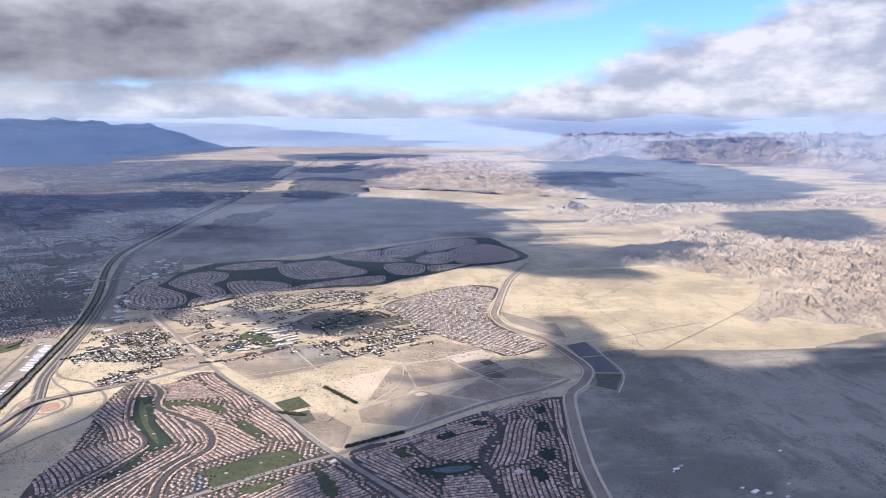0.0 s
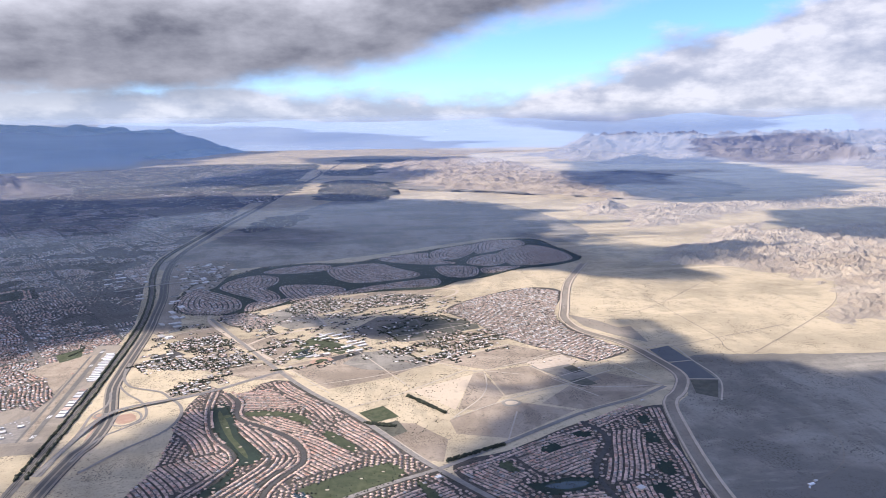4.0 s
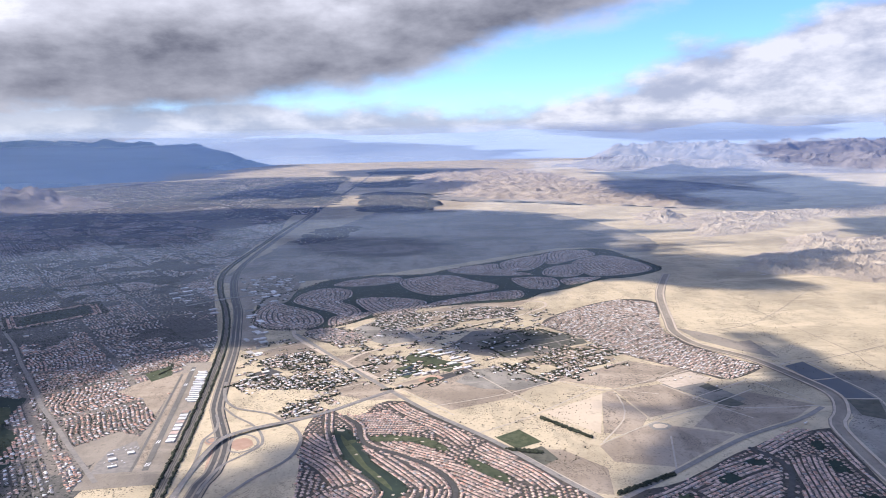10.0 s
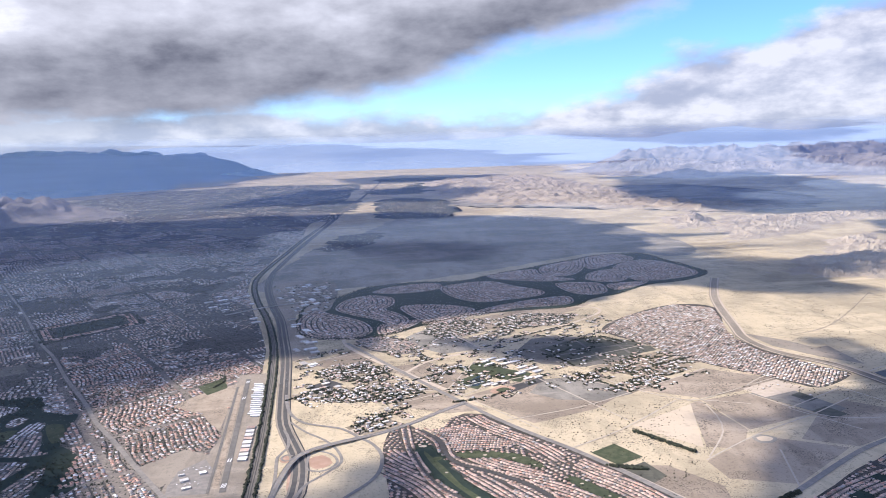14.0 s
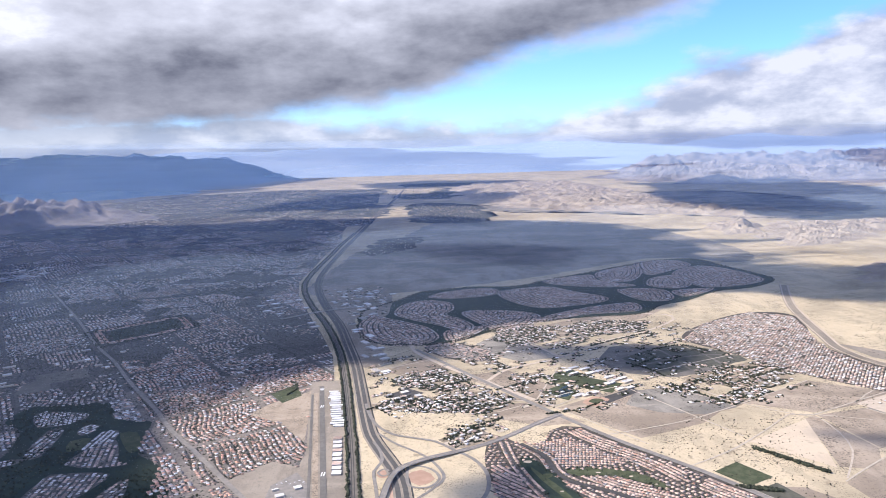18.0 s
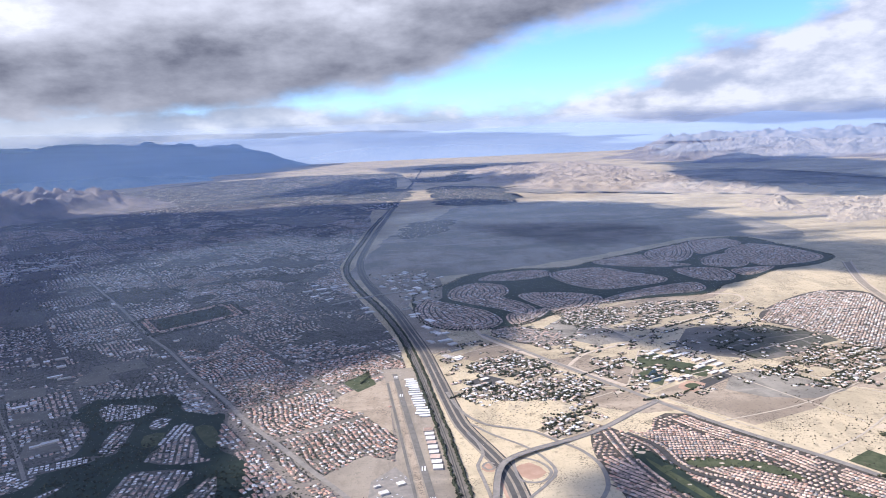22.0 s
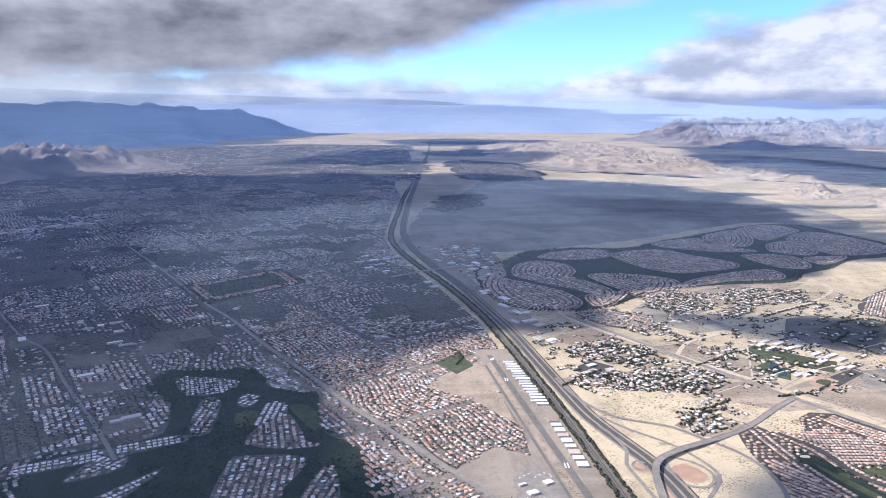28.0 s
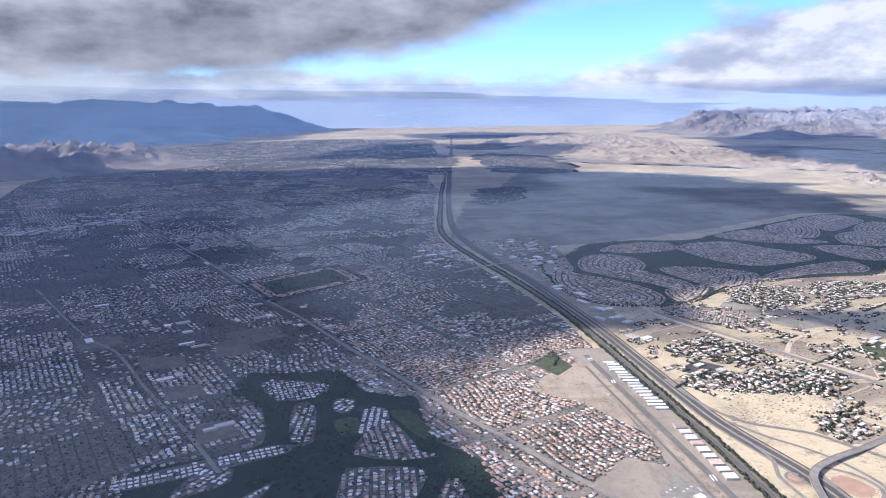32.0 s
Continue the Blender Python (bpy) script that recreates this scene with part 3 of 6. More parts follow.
ROAD_K = curve([(121, 384), (103, 373), (73, 361), (34, 338), (5, 321), (-16, 312), (-45, 297), (-80, 278)], 6)
CANAL = curve([(186, 683), (160, 635), (142, 596), (121, 536), (112, 507), (114, 479), (128, 453), (134, 420), (135, 396), (125, 377), (114, 364), (105, 333), (99, 307), (95, 285), (90, 240)], 5)
BRIDGE = curve([(-60, 440), (-73, 431), (-90, 418), (-107, 409), (-120, 403), (-129, 397), (-133, 390), (-136, 378), (-138, 365), (-141, 340)], 3)
ARC = curve([(-142, 468), (-140, 452), (-137, 440), (-131, 430), (-123, 425), (-115, 420), (-109, 411), (-103, 402), (-100, 391), (-101, 379), (-105, 370), (-115, 358), (-126, 340)], 3)
GOLF_W = [(-297, 473), (-296, 492), (-260, 490), (-251, 469), (-234, 461), (-230, 432), (-217, 415), (-213, 380), (-305, 380), (-315, 417), (-300, 423), (-281, 433), (-285, 456)]
AIRPORT = [(-176, 360), (-176, 398), (-166, 405), (-164.5, 425), (-167, 460), (-170, 505), (-154, 505), (-147, 440), (-144, 380), (-144, 360)]
LOT = [(-193, 463), (-184, 477), (-168, 491), (-167, 455), (-166, 428), (-178, 451)]
PARK = [(-187, 490), (-176, 503), (-172, 485), (-180, 476)]
OVAL = [(-330, 642), (-274, 685), (-253, 642), (-303, 594)]
SUNCITY = [(-146, 597), (-146, 657), (-133, 679), (-116, 700), (-97, 726), (-58, 737), (-20, 732), (9, 751), (57, 781), (104, 810), (147, 833), (181, 828), (188, 780), (193, 743), (192, 708), (161, 682), (124, 672), (91, 647), (65, 634), (41, 612), (4, 611), (-37, 603), (-70, 582), (-81, 572), (-99, 563), (-113, 564), (-134, 570)]
ISLES = [
    [(-142, 589), (-145, 618), (-137, 645), (-126, 632), (-114, 618), (-104, 602), (-101, 580), (-113, 567), (-131, 572)],
    [(-120, 649), (-113, 675), (-98, 686), (-82, 676), (-81, 655), (-87, 640), (-79, 624), (-75, 606), (-82, 592), (-95, 612), (-110, 630)],
    [(-91, 704), (-74, 723), (-45, 727), (-39, 712), (-47, 700), (-71, 695)],
    [(-74, 636), (-63, 645), (-37, 635), (-28, 619), (-42, 594), (-54, 589), (-63, 598)],
    [(-36, 697), (-27, 713), (3, 719), (19, 695), (33, 673), (27, 658), (3, 650), (-15, 648), (-29, 665)],
    [(-26, 613), (0, 632), (38, 646), (47, 639), (39, 621), (5, 618), (-22, 606)],
    [(13, 749), (53, 766), (54, 739), (72, 713), (45, 713), (19, 729)],
    [(67, 778), (108, 803), (100, 765), (78, 733), (60, 740)],
    [(119, 820), (156, 825), (160, 798), (138, 779), (107, 760)],
    [(99, 735), (123, 745), (121, 711), (107, 694), (94, 697), (87, 711)],
    [(130, 756), (164, 784), (180, 760), (183, 716), (162, 697), (130, 693), (124, 713)],
    [(57, 694), (86, 689), (85, 662), (74, 650), (59, 657)],
    [(96, 682), (126, 683), (105, 664), (93, 662)],
    [(-94, 576), (-91, 593), (-72, 600), (-67, 596), (-81, 575), (-90, 568)],
]
TRACT_D = [(41, 546), (69, 577), (111, 600), (134, 584), (109, 521), (111, 483), (122, 449), (127, 439), (101, 424), (93, 434), (74, 461), (64, 479), (54, 510)]
TRACT_G = [(-99, 374), (-99, 401), (-91, 422), (-78, 406), (-69, 423), (-55, 425), (-36, 393), (-13, 355), (4, 321), (22, 283), (0, 250), (-91, 280), (-104, 319), (-99, 333)]
TRACT_H = [(9, 319), (33, 331), (71, 352), (112, 362), (100, 328), (93, 298), (86, 260), (40, 262)]
TRACT_C = [(-109, 559), (-95, 567), (-72, 543), (-80, 523), (-99, 534)]
COMMERCE = [(-178, 755), (-128, 762), (-127, 651), (-150, 640), (-140, 590), (-130, 532), (-146, 528), (-156, 610)]
SUBURB = [(-158, 508), (-164, 425), (-166, 404), (-175, 345), (-330, 345), (-420, 520), (-640, 940), (-760, 1300), (-180, 1300), (-176, 1100), (-188, 995), (-198, 873), (-203, 800), (-198, 740), (-182, 657), (-170, 599), (-161, 550)]

# ---- the ground ----
gx, gy = np.linspace(-3600, 4200, 40), np.linspace(-2500, 4950, 40)
gv = [(x, y, 0.0) for y in gy for x in gx]
gf = [(j * 40 + i, j * 40 + i + 1, j * 40 + i + 41, j * 40 + i + 40) for j in range(39) for i in range(39)]
tagged(new("ground", mesh_of("ground", gv, gf, [SAND])), "pale desert sand and scrub of the valley floor", "ground", kind="structure")


LAID = [0]


def land(name, poly, z, mat, label, ragged=0.0, smooth=True, category="ground"):
    LAID[0] += 1
    z += 0.00022 * LAID[0]
    return tagged(patch(name, poly, z, mat, ragged, smooth), label, category, kind="structure")


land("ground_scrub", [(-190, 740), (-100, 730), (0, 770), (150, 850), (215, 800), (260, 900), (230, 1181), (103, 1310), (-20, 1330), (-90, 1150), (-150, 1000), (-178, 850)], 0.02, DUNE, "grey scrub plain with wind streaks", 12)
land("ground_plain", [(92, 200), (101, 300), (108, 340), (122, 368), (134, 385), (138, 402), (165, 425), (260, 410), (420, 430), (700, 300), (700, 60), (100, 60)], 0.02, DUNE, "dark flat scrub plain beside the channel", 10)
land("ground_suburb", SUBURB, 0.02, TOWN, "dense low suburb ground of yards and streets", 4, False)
FAR_TOWN = [(-760, 1300), (-180, 1300), (-150, 1560), (-120, 1900), (-95, 2600), (-420, 2750), (-730, 2600), (-900, 2200), (-800, 1700)]
land("ground_far_town", FAR_TOWN, 0.02, FARTOWN, "far built-up ground with trees and pale roofs", 40, False)
land("ground_far_town", [(-60, 1370), (52, 1320), (87, 1700), (-40, 1790)], 0.02, FARTOWN, "far built-up ground beside the freeway", 50, True)
for poly in ([(-288, 1548), (-205, 1710), (-107, 1805), (-114, 1494), (-237, 1522)], [(-231, 2308), (-116, 2633), (-87, 2290), (-185, 2113)], [(-383, 1324), (-281, 1401), (-230, 1332), (-294, 1217), (-350, 1219)], [(-346, 1123), (-335, 1234), (-265, 1091), (-290, 1053)], [(40, 2050), (240, 2000), (300, 2300), (120, 2500)], [(-60, 2000), (60, 1960), (80, 2140), (-50, 2200)], [(20, 2700), (300, 2650), (260, 2900), (0, 2950)]):
    land("field_far", poly, 0.04, FARTOWN, "dark tree-covered tract of the far valley", 60, True, "field")
land("ground_far_sand", [(-271, 3049), (28, 3089), (-43, 2656), (-199, 2676)], 0.03, SAND, "pale bare sand of the far valley", 60, True)
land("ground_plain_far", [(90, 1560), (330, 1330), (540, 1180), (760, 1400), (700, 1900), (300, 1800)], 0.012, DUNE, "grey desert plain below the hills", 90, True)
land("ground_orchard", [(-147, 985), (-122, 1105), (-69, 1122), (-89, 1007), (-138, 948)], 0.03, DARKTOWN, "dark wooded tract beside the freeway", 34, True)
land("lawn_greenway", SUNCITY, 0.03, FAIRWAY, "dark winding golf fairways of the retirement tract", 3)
ISLES = [[tuple(np.array(p).mean(0) + (np.array(q) - np.array(p).mean(0)) * 1.13) for q in p] for p in ISLES]
for poly in ISLES:
    land("ground_tract", poly, 0.035, TRACT, "yards and streets of a house cluster between fairways", 1.0)
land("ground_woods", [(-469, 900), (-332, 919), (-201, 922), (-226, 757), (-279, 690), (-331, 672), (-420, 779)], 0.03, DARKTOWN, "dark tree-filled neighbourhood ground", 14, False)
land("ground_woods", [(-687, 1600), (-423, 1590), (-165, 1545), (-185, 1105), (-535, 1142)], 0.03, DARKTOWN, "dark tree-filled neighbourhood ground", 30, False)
land("ground_tract", TRACT_D, 0.03, TRACT, "gravel yards of a walled tract", 1)
land("ground_tract", TRACT_G, 0.03, TRACT, "gravel yards of a golf tract", 1)
land("ground_tract", TRACT_H, 0.03, TRACT, "gravel yards of a walled tract", 1)
land("ground_tract", TRACT_C, 0.03, TRACT, "gravel yards of a small tract", 1)
land("ground_commerce", COMMERCE, 0.03, AIRDIRT, "yards and lots of warehouses beside the freeway", 2)
for poly in (
    [(35, 417), (41, 420), (44, 386), (32, 370), (20, 375)], [(45, 386), (78, 397), (66, 424), (42, 420)], [(15, 363), (44, 380), (70, 364), (36, 341), (16, 350)],
    [(-20, 366), (-2, 330), (7, 326), (12, 345), (0, 362)], [(80, 396), (100, 408), (120, 388), (104, 376), (74, 364), (58, 374)], [(-60, 448), (-22, 468), (16, 440), (-6, 420), (-36, 410)],
    [(-100, 458), (-70, 456), (-52, 430), (-70, 428), (-88, 440)], [(-96, 500), (-70, 505), (-50, 470), (-66, 460), (-84, 482)], [(20, 440), (64, 462), (96, 434), (66, 428), (42, 423)],
    [(-40, 555), (0, 580), (40, 600), (60, 620), (10, 614), (-50, 586)], [(-132, 515), (-110, 540), (-96, 512), (-118, 500)],
):
    land("ground_scrubland", poly, 0.018, SCRUB, "darker parcel of desert scrub", 3.0, False)


def relief(name, poly, height, scale, step, mat, label, seed, edge=60.0, category="hills", power=1.4, base=-0.6, floor=0.25, fine=0.58, crisp=False):
    """Ridged hills that rise from the outline inwards."""
    q = np.array(poly, float)
    x0, y0 = q.min(0)
    x1, y1 = q.max(0)
    xs, ys = np.arange(x0, x1 + step, step), np.arange(y0, y1 + step, step)
    X, Y = np.meshgrid(xs, ys)
    wx = X + (fbm(X, Y, scale * 1.5, 3, seed + 5) - 0.5) * 0.7 / scale
    wy = Y + (fbm(X, Y, scale * 1.5, 3, seed + 9) - 0.5) * 0.7 / scale
    ridge, amp, most = 0.0, 1.0, 0.0
    for o in range(6):
        one = 1 - np.abs(fbm(wx, wy, scale * 2.1**o, 1 if o else 2, seed + 3 * o) * 2 - 1)
        ridge, most, amp = ridge + amp * one**2.2, most + amp, amp * fine
    ridge = np.clip(ridge / most * 1.25 - 0.12, 0, 1)
    d = np.clip((depth_in(X, Y, poly) + (fbm(X, Y, scale * 1.2, 4, seed + 2) - 0.5) * edge) / edge, 0, 1)
    Z = base + (d * d * (3 - 2 * d)) * height * (floor + (1 - floor) * np.clip(ridge, 0, 1) ** power) + (fbm(X, Y, scale * 6, 4, seed + 3) - 0.5) * height * 0.14 * d
    ny, nx = X.shape
    keep = d > 0
    faces = [(j * nx + i, j * nx + i + 1, (j + 1) * nx + i + 1, (j + 1) * nx + i) for j in range(ny - 1) for i in range(nx - 1) if keep[j, i] or keep[j, i + 1] or keep[j + 1, i] or keep[j + 1, i + 1]]
    me = mesh_of(name, np.stack([X, Y, Z], 2).reshape(-1, 3), faces, [mat])
    bm = bmesh.new()
    bm.from_mesh(me)
    bmesh.ops.delete(bm, geom=[v for v in bm.verts if not v.link_faces], context="VERTS")
    for f in bm.faces:
        f.smooth = not crisp
    bm.to_mesh(me)
    bm.free()
    return tagged(new(name, me), label, category, kind="structure")


relief("hills_near", [(235, 690), (300, 640), (330, 560), (260, 470), (330, 430), (480, 440), (900, 560), (900, 900), (640, 860), (420, 840), (300, 760)], 9.5, 0.036, 2.0, HILL, "eroded pale badland hills beside the plain", 11, 50, fine=0.6, crisp=True)
relief("hills_mid", [(300, 860), (420, 900), (560, 1000), (900, 1000), (1000, 1250), (600, 1120), (420, 1130), (330, 1000)], 8, 0.036, 2.8, HILL, "low pale badland ridges", 21, 50, fine=0.6, crisp=True)
relief("hills_far", [(60, 1900), (160, 1500), (330, 1300), (420, 1150), (600, 1200), (520, 1500), (560, 1900), (600, 2600), (300, 2900), (100, 2500)], 17, 0.028, 4.2, HILL, "sunlit crumpled pale hills across the valley", 31, 130, fine=0.6)
relief("mountains_right", [(700, 2500), (900, 2200), (1200, 2100), (1300, 1700), (1150, 1400), (1300, 1100), (1900, 1000), (3200, 1900), (3000, 3800), (1200, 4000), (800, 3300)], 92, 0.0045, 10, RANGE, "dry grey mountain range in sun and haze", 41, 420, "mountains", 1.3, -0.6, 0.25, 0.56, True)
relief("hills_left", [(-640, 1440), (-560, 1600), (-600, 1800), (-760, 1900), (-1100, 1800), (-1200, 1300), (-900, 1250)], 58, 0.011, 6, RANGE, "rocky grey hills at the edge of town", 51, 170)
relief("mountains_left", [(-390, 4280), (-600, 3700), (-800, 2900), (-950, 2450), (-1500, 2100), (-3000, 1900), (-3200, 4200), (-1500, 4600)], 165, 0.0018, 26, HAZED_ROCK, "mountain massif under cloud, haze painted into its blue rock", 61, 620, "mountains", 1.0, -0.6, 0.55, 0.5)


def far_range(name, x0, x1, y0, y1, low, high, seed, label):
    """A crest line of far mountains, a wall of distance."""
    n = 160
    s = np.linspace(0, 1, n)
    X, Y = x0 + (x1 - x0) * s, y0 + (y1 - y0) * s
    H = low + (high - low) * fbm(s * 9, s * 0, 1.0, 6, seed)
    verts, k = [], 5
    for j in range(k):
        f = j / (k - 1)
        back = (fbm(s * 14, s * 0 + j, 1.0, 4, seed + j) - 0.5) * 60
        verts += [(x, y + f * 120 + b, h * f ** 0.8 - 1) for x, y, h, b in zip(X, Y, H, back)]
    faces = [(j * n + i, j * n + i + 1, (j + 1) * n + i + 1, (j + 1) * n + i) for j in range(k - 1) for i in range(n - 1)]
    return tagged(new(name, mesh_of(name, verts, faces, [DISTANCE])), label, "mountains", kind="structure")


far_range("backdrop", -1400, 2950, 4450, 3800, 115, 205, 3, "far mountain backdrop with pale blue haze painted as glow")

# tilted sheet painted as haze over the far valley, thickening away from town
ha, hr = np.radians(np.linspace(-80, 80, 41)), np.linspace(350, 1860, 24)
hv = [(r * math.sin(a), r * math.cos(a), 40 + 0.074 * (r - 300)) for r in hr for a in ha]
haze = new("haze_sheet", mesh_of("haze_sheet", hv, [(j * 41 + i, j * 41 + i + 1, j * 41 + i + 42, j * 41 + i + 41) for j in range(23) for i in range(40)], [VEIL]))
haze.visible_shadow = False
tagged(haze, "tilted pale blue sheet standing in for valley haze", "haze", kind="structure")

# ---- roads ----
relief("hills_low", [(343, 1157), (424, 1139), (366, 1011), (291, 996)], 14, 0.03, 3.0, HILL, "pale ravined hillock on the far plain", 71, 30, crisp=True)
relief("hills_low", [(253, 656), (268, 700), (318, 716), (334, 685), (300, 650)], 9, 0.05, 1.8, HILL, "pale ravined scarp beside the plain", 73, 20, crisp=True)
relief("hills_low", [(399, 856), (528, 919), (410, 771), (362, 776)], 9, 0.04, 2.4, HILL, "pale ravined hillock on the far plain", 75, 26, crisp=True)


def road(name, line, width, z, mat, label, parent=None):
    ob = ribbon(name, line, width, z + 0.07 if isinstance(z, float) else z, mat, parent)
    return ob if parent else tagged(ob, label, "road", kind="structure")


freeway = road("road_freeway", [p for p in HWY if p[1] < 612], 6.0, 0.05, AIRDIRT, "freeway with sandy verges")
# farther verge takes darker soil to imitate the cloud shade over it
road("verge", [p for p in HWY if p[1] > 600], 5.6, 0.046, LOTSOIL, "", freeway)
for off in (-1.3, 1.3):
    road("carriageway", beside(HWY, off), 1.75, 0.07, FREEWAY, "", freeway)
road("frontage", beside(HWY, 3.4), 0.6, 0.07, ASPHALT, "", freeway)
railway = road("road_railway", RAIL, 3.8, 0.06, LOTSOIL, "dark ballast strip of the railway")
for off in (-0.5, 0.3):
    road("track", beside(RAIL, off), 0.35, 0.09, ASPHALT, "", railway)
road("road_avenue", ROAD_LEFT, 1.9, 0.08, ROADGREY, "wide straight avenue through the suburb")
road("road_side", ROAD_SIDE, 1.4, 0.08, ROADGREY, "suburban avenue")
road("road_boulevard", ROAD_J, 2.4, 0.08, ROADGREY, "dusty boulevard past the golf tract")
road("road_section", ROAD_K, 2.2, 0.085, ROADGREY, "straight section road between two tracts")
road("road_arc", ARC, 1.5, 0.10, ROADGREY, "curved ramp road round the interchange")
road("road_wash", curve([(-116, 575), (-114, 548), (-97, 511), (-83, 487), (-74, 470), (-60, 450)], 4), 2.4, 0.07, WASHSAND, "pale graded wash road")
road("road_wash", curve([(-83, 490), (-69, 507), (-38, 522), (-10, 546), (25, 565), (54, 590), (56, 606), (40, 612)], 4), 2.0, 0.07, WASHSAND, "pale graded wash road")
road("road_dirt", curve([(-38, 522), (-47, 550), (-62, 576)], 4), 1.6, 0.07, WASHSAND, "pale dirt road")
road("road_ramp", curve([(-139, 424), (-136.5, 415), (-136, 405), (-139, 397), (-138.5, 386), (-138, 370), (-139, 340)], 3), 1.2, 0.09, ROADGREY, "freeway ramp")
road("road_ramp", curve([(-137, 432), (-130, 420), (-122, 410), (-117, 400), (-115, 388), (-121, 379), (-128, 370), (-132, 350)], 3), 1.2, 0.09, ROADGREY, "freeway ramp")
road("road_loop", curve([(-126, 400), (-119, 396), (-116.5, 388), (-121, 382), (-127, 384), (-127.5, 392)], 2, True), 1.1, 0.11, ROADGREY, "loop ramp of the interchange")
road("road_loop", curve([(-133.5, 397), (-135.5, 398.5), (-137.5, 396), (-136, 393), (-134, 394)], 1.5, True), 0.9, 0.11, ROADGREY, "small loop ramp of the interchange")
channel = road("channel", CANAL, 7.0, 0.03, AIRDIRT, "pale sandy flood channel with levee roads")
road("levee", beside(CANAL, 2.6), 1.3, 0.35, WASHSAND, "", channel)
road("levee", beside(CANAL, -2.6), 0.9, 0.35, WASHSAND, "", channel)

# ---- overpass ----
bz = [0.165 + 1.0 * max(0.0, 1 - (math.hypot(x + 129, y - 396) / 32) ** 2) for x, y in BRIDGE]
overpass = road("overpass", BRIDGE, 2.1, bz, ROADGREY, "curved concrete overpass across the freeway")
for off in (-1.08, 1.08):
    p = np.array(beside(BRIDGE, off))
    v = [(x, y, h + k) for k in (-0.22, 0.1) for (x, y), h in zip(p, bz)]
    n = len(p)
    g = new("parapet", mesh_of("parapet", v, [(i, i + 1, n + i + 1, n + i) for i in range(n - 1)], [CONCRETE]))
    g.parent = overpass

# a second, straight bridge farther along the freeway
FAR_BRIDGE = [(-202 + 5 * k, 652 + 2.7 * k) for k in range(13)]
fz = [0.17 + 0.9 * max(0.0, 1 - (math.hypot(x + 172, y - 668) / 30) ** 2) for x, y in FAR_BRIDGE]
far_overpass = road("overpass", FAR_BRIDGE, 1.9, fz, ROADGREY, "straight concrete road bridge across the freeway")
for off in (-1.0, 1.0):
    p = beside(FAR_BRIDGE, off)
    n = len(p)
    v = [(x, y, h + k) for k in (-0.25, 0.12) for (x, y), h in zip(p, fz)]
    g = new("parapet", mesh_of("parapet", v, [(i, i + 1, n + i + 1, n + i) for i in range(n - 1)], [CONCRETE]))
    g.parent = far_overpass

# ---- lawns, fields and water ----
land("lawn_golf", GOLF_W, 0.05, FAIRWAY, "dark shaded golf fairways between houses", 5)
land("lawn_park", PARK, 0.06, GRASS, "green park beside the airfield", 0, False)
land("ground_lot", LOT, 0.05, SCRUB, "bare brown lot beside the runway", 5, False)
land("lawn_oval", OVAL, 0.05, DARKTOWN, "dark wooded border of the polo grounds", 3, False)
land("lawn_polo", [(-313, 642), (-278, 669), (-267, 643), (-300, 614)], 0.06, FAIRWAY, "dark inner polo lawn", 1, False)
GREENS_G = [
    [(-87.5, 394), (-82.5, 401), (-77.8, 387), (-71.2, 363), (-64, 351), (-60.6, 341), (-64.4, 336), (-68.9, 335), (-69.3, 326), (-77.2, 313), (-80.5, 315), (-72.8, 328), (-69.2, 340), (-75.5, 355), (-82.8, 369)],
    [(-72.4, 387.6), (-63, 387.4), (-49.4, 382.5), (-42.7, 371.6), (-44.2, 368.4), (-56.4, 380), (-70.5, 382.3)],
    [(-38.2, 361.7), (-32.7, 358.5), (-24.9, 344.5), (-26.3, 339.8), (-34.6, 350.3)],
    [(-47, 313), (-37.3, 319), (-24.7, 325.5), (-13.6, 329), (-8, 319), (-25.9, 307), (-39.7, 300.6), (-41.5, 310)],
    [(-31, 299), (-18.4, 304), (-13.9, 300.7), (-25, 294.6)],
    [(-5, 314), (1, 304), (5, 292), (2, 285), (-2, 296)],
]
for poly in GREENS_G:
    land("lawn_rough", poly, 0.07, FAIRWAY if poly is GREENS_G[0] else GRASS, "green golf fairway winding between house rows", 2.0)
    mid = np.array(poly).mean(0)
    land("lawn_fairway", [tuple(mid + (np.array(q) - mid) * 0.62 + (0.6, 0)) for q in poly] if poly is not GREENS_G[0] else [(-84, 392), (-79, 378), (-74, 362), (-68, 349), (-66, 341), (-71, 350), (-78, 366), (-83, 382)], 0.10, GRASS, "brighter mown fairway", 1.5)
GREENS_H = [
    [(43.7, 329), (49.9, 334), (54, 332.4), (52, 327.6), (46.5, 325.6)], [(26, 320.6), (30, 322.7), (32.9, 314), (30.2, 312.8), (26.8, 317)],
    [(32.9, 304), (40, 304.4), (47.6, 306.4), (56.9, 305), (56.5, 300), (47, 296.7), (39, 295), (35, 298.7)],
    [(89.3, 336), (95, 336), (92.6, 327), (87.5, 327.8)], [(93.9, 352.4), (98.9, 352.8), (97, 346), (92, 345.6)], [(84.2, 312.7), (89.5, 311), (86.2, 301.7), (82, 304)],
    [(60, 339), (64, 343), (70, 341), (66, 336)], [(74, 296), (80, 298), (80, 288), (75, 286)],
]
for poly in GREENS_H:
    land("lawn_green", poly, 0.07, FAIRWAY if poly[0] != (26, 320.6) else GRASS, "dark golf green among house rows", 1.0)
land("water_pond", [(38, 301.5), (46, 303.5), (54, 302.5), (52, 299.5), (44, 298.5)], 0.10, WATER, "dark golf pond among houses", 0.5, True, "water")
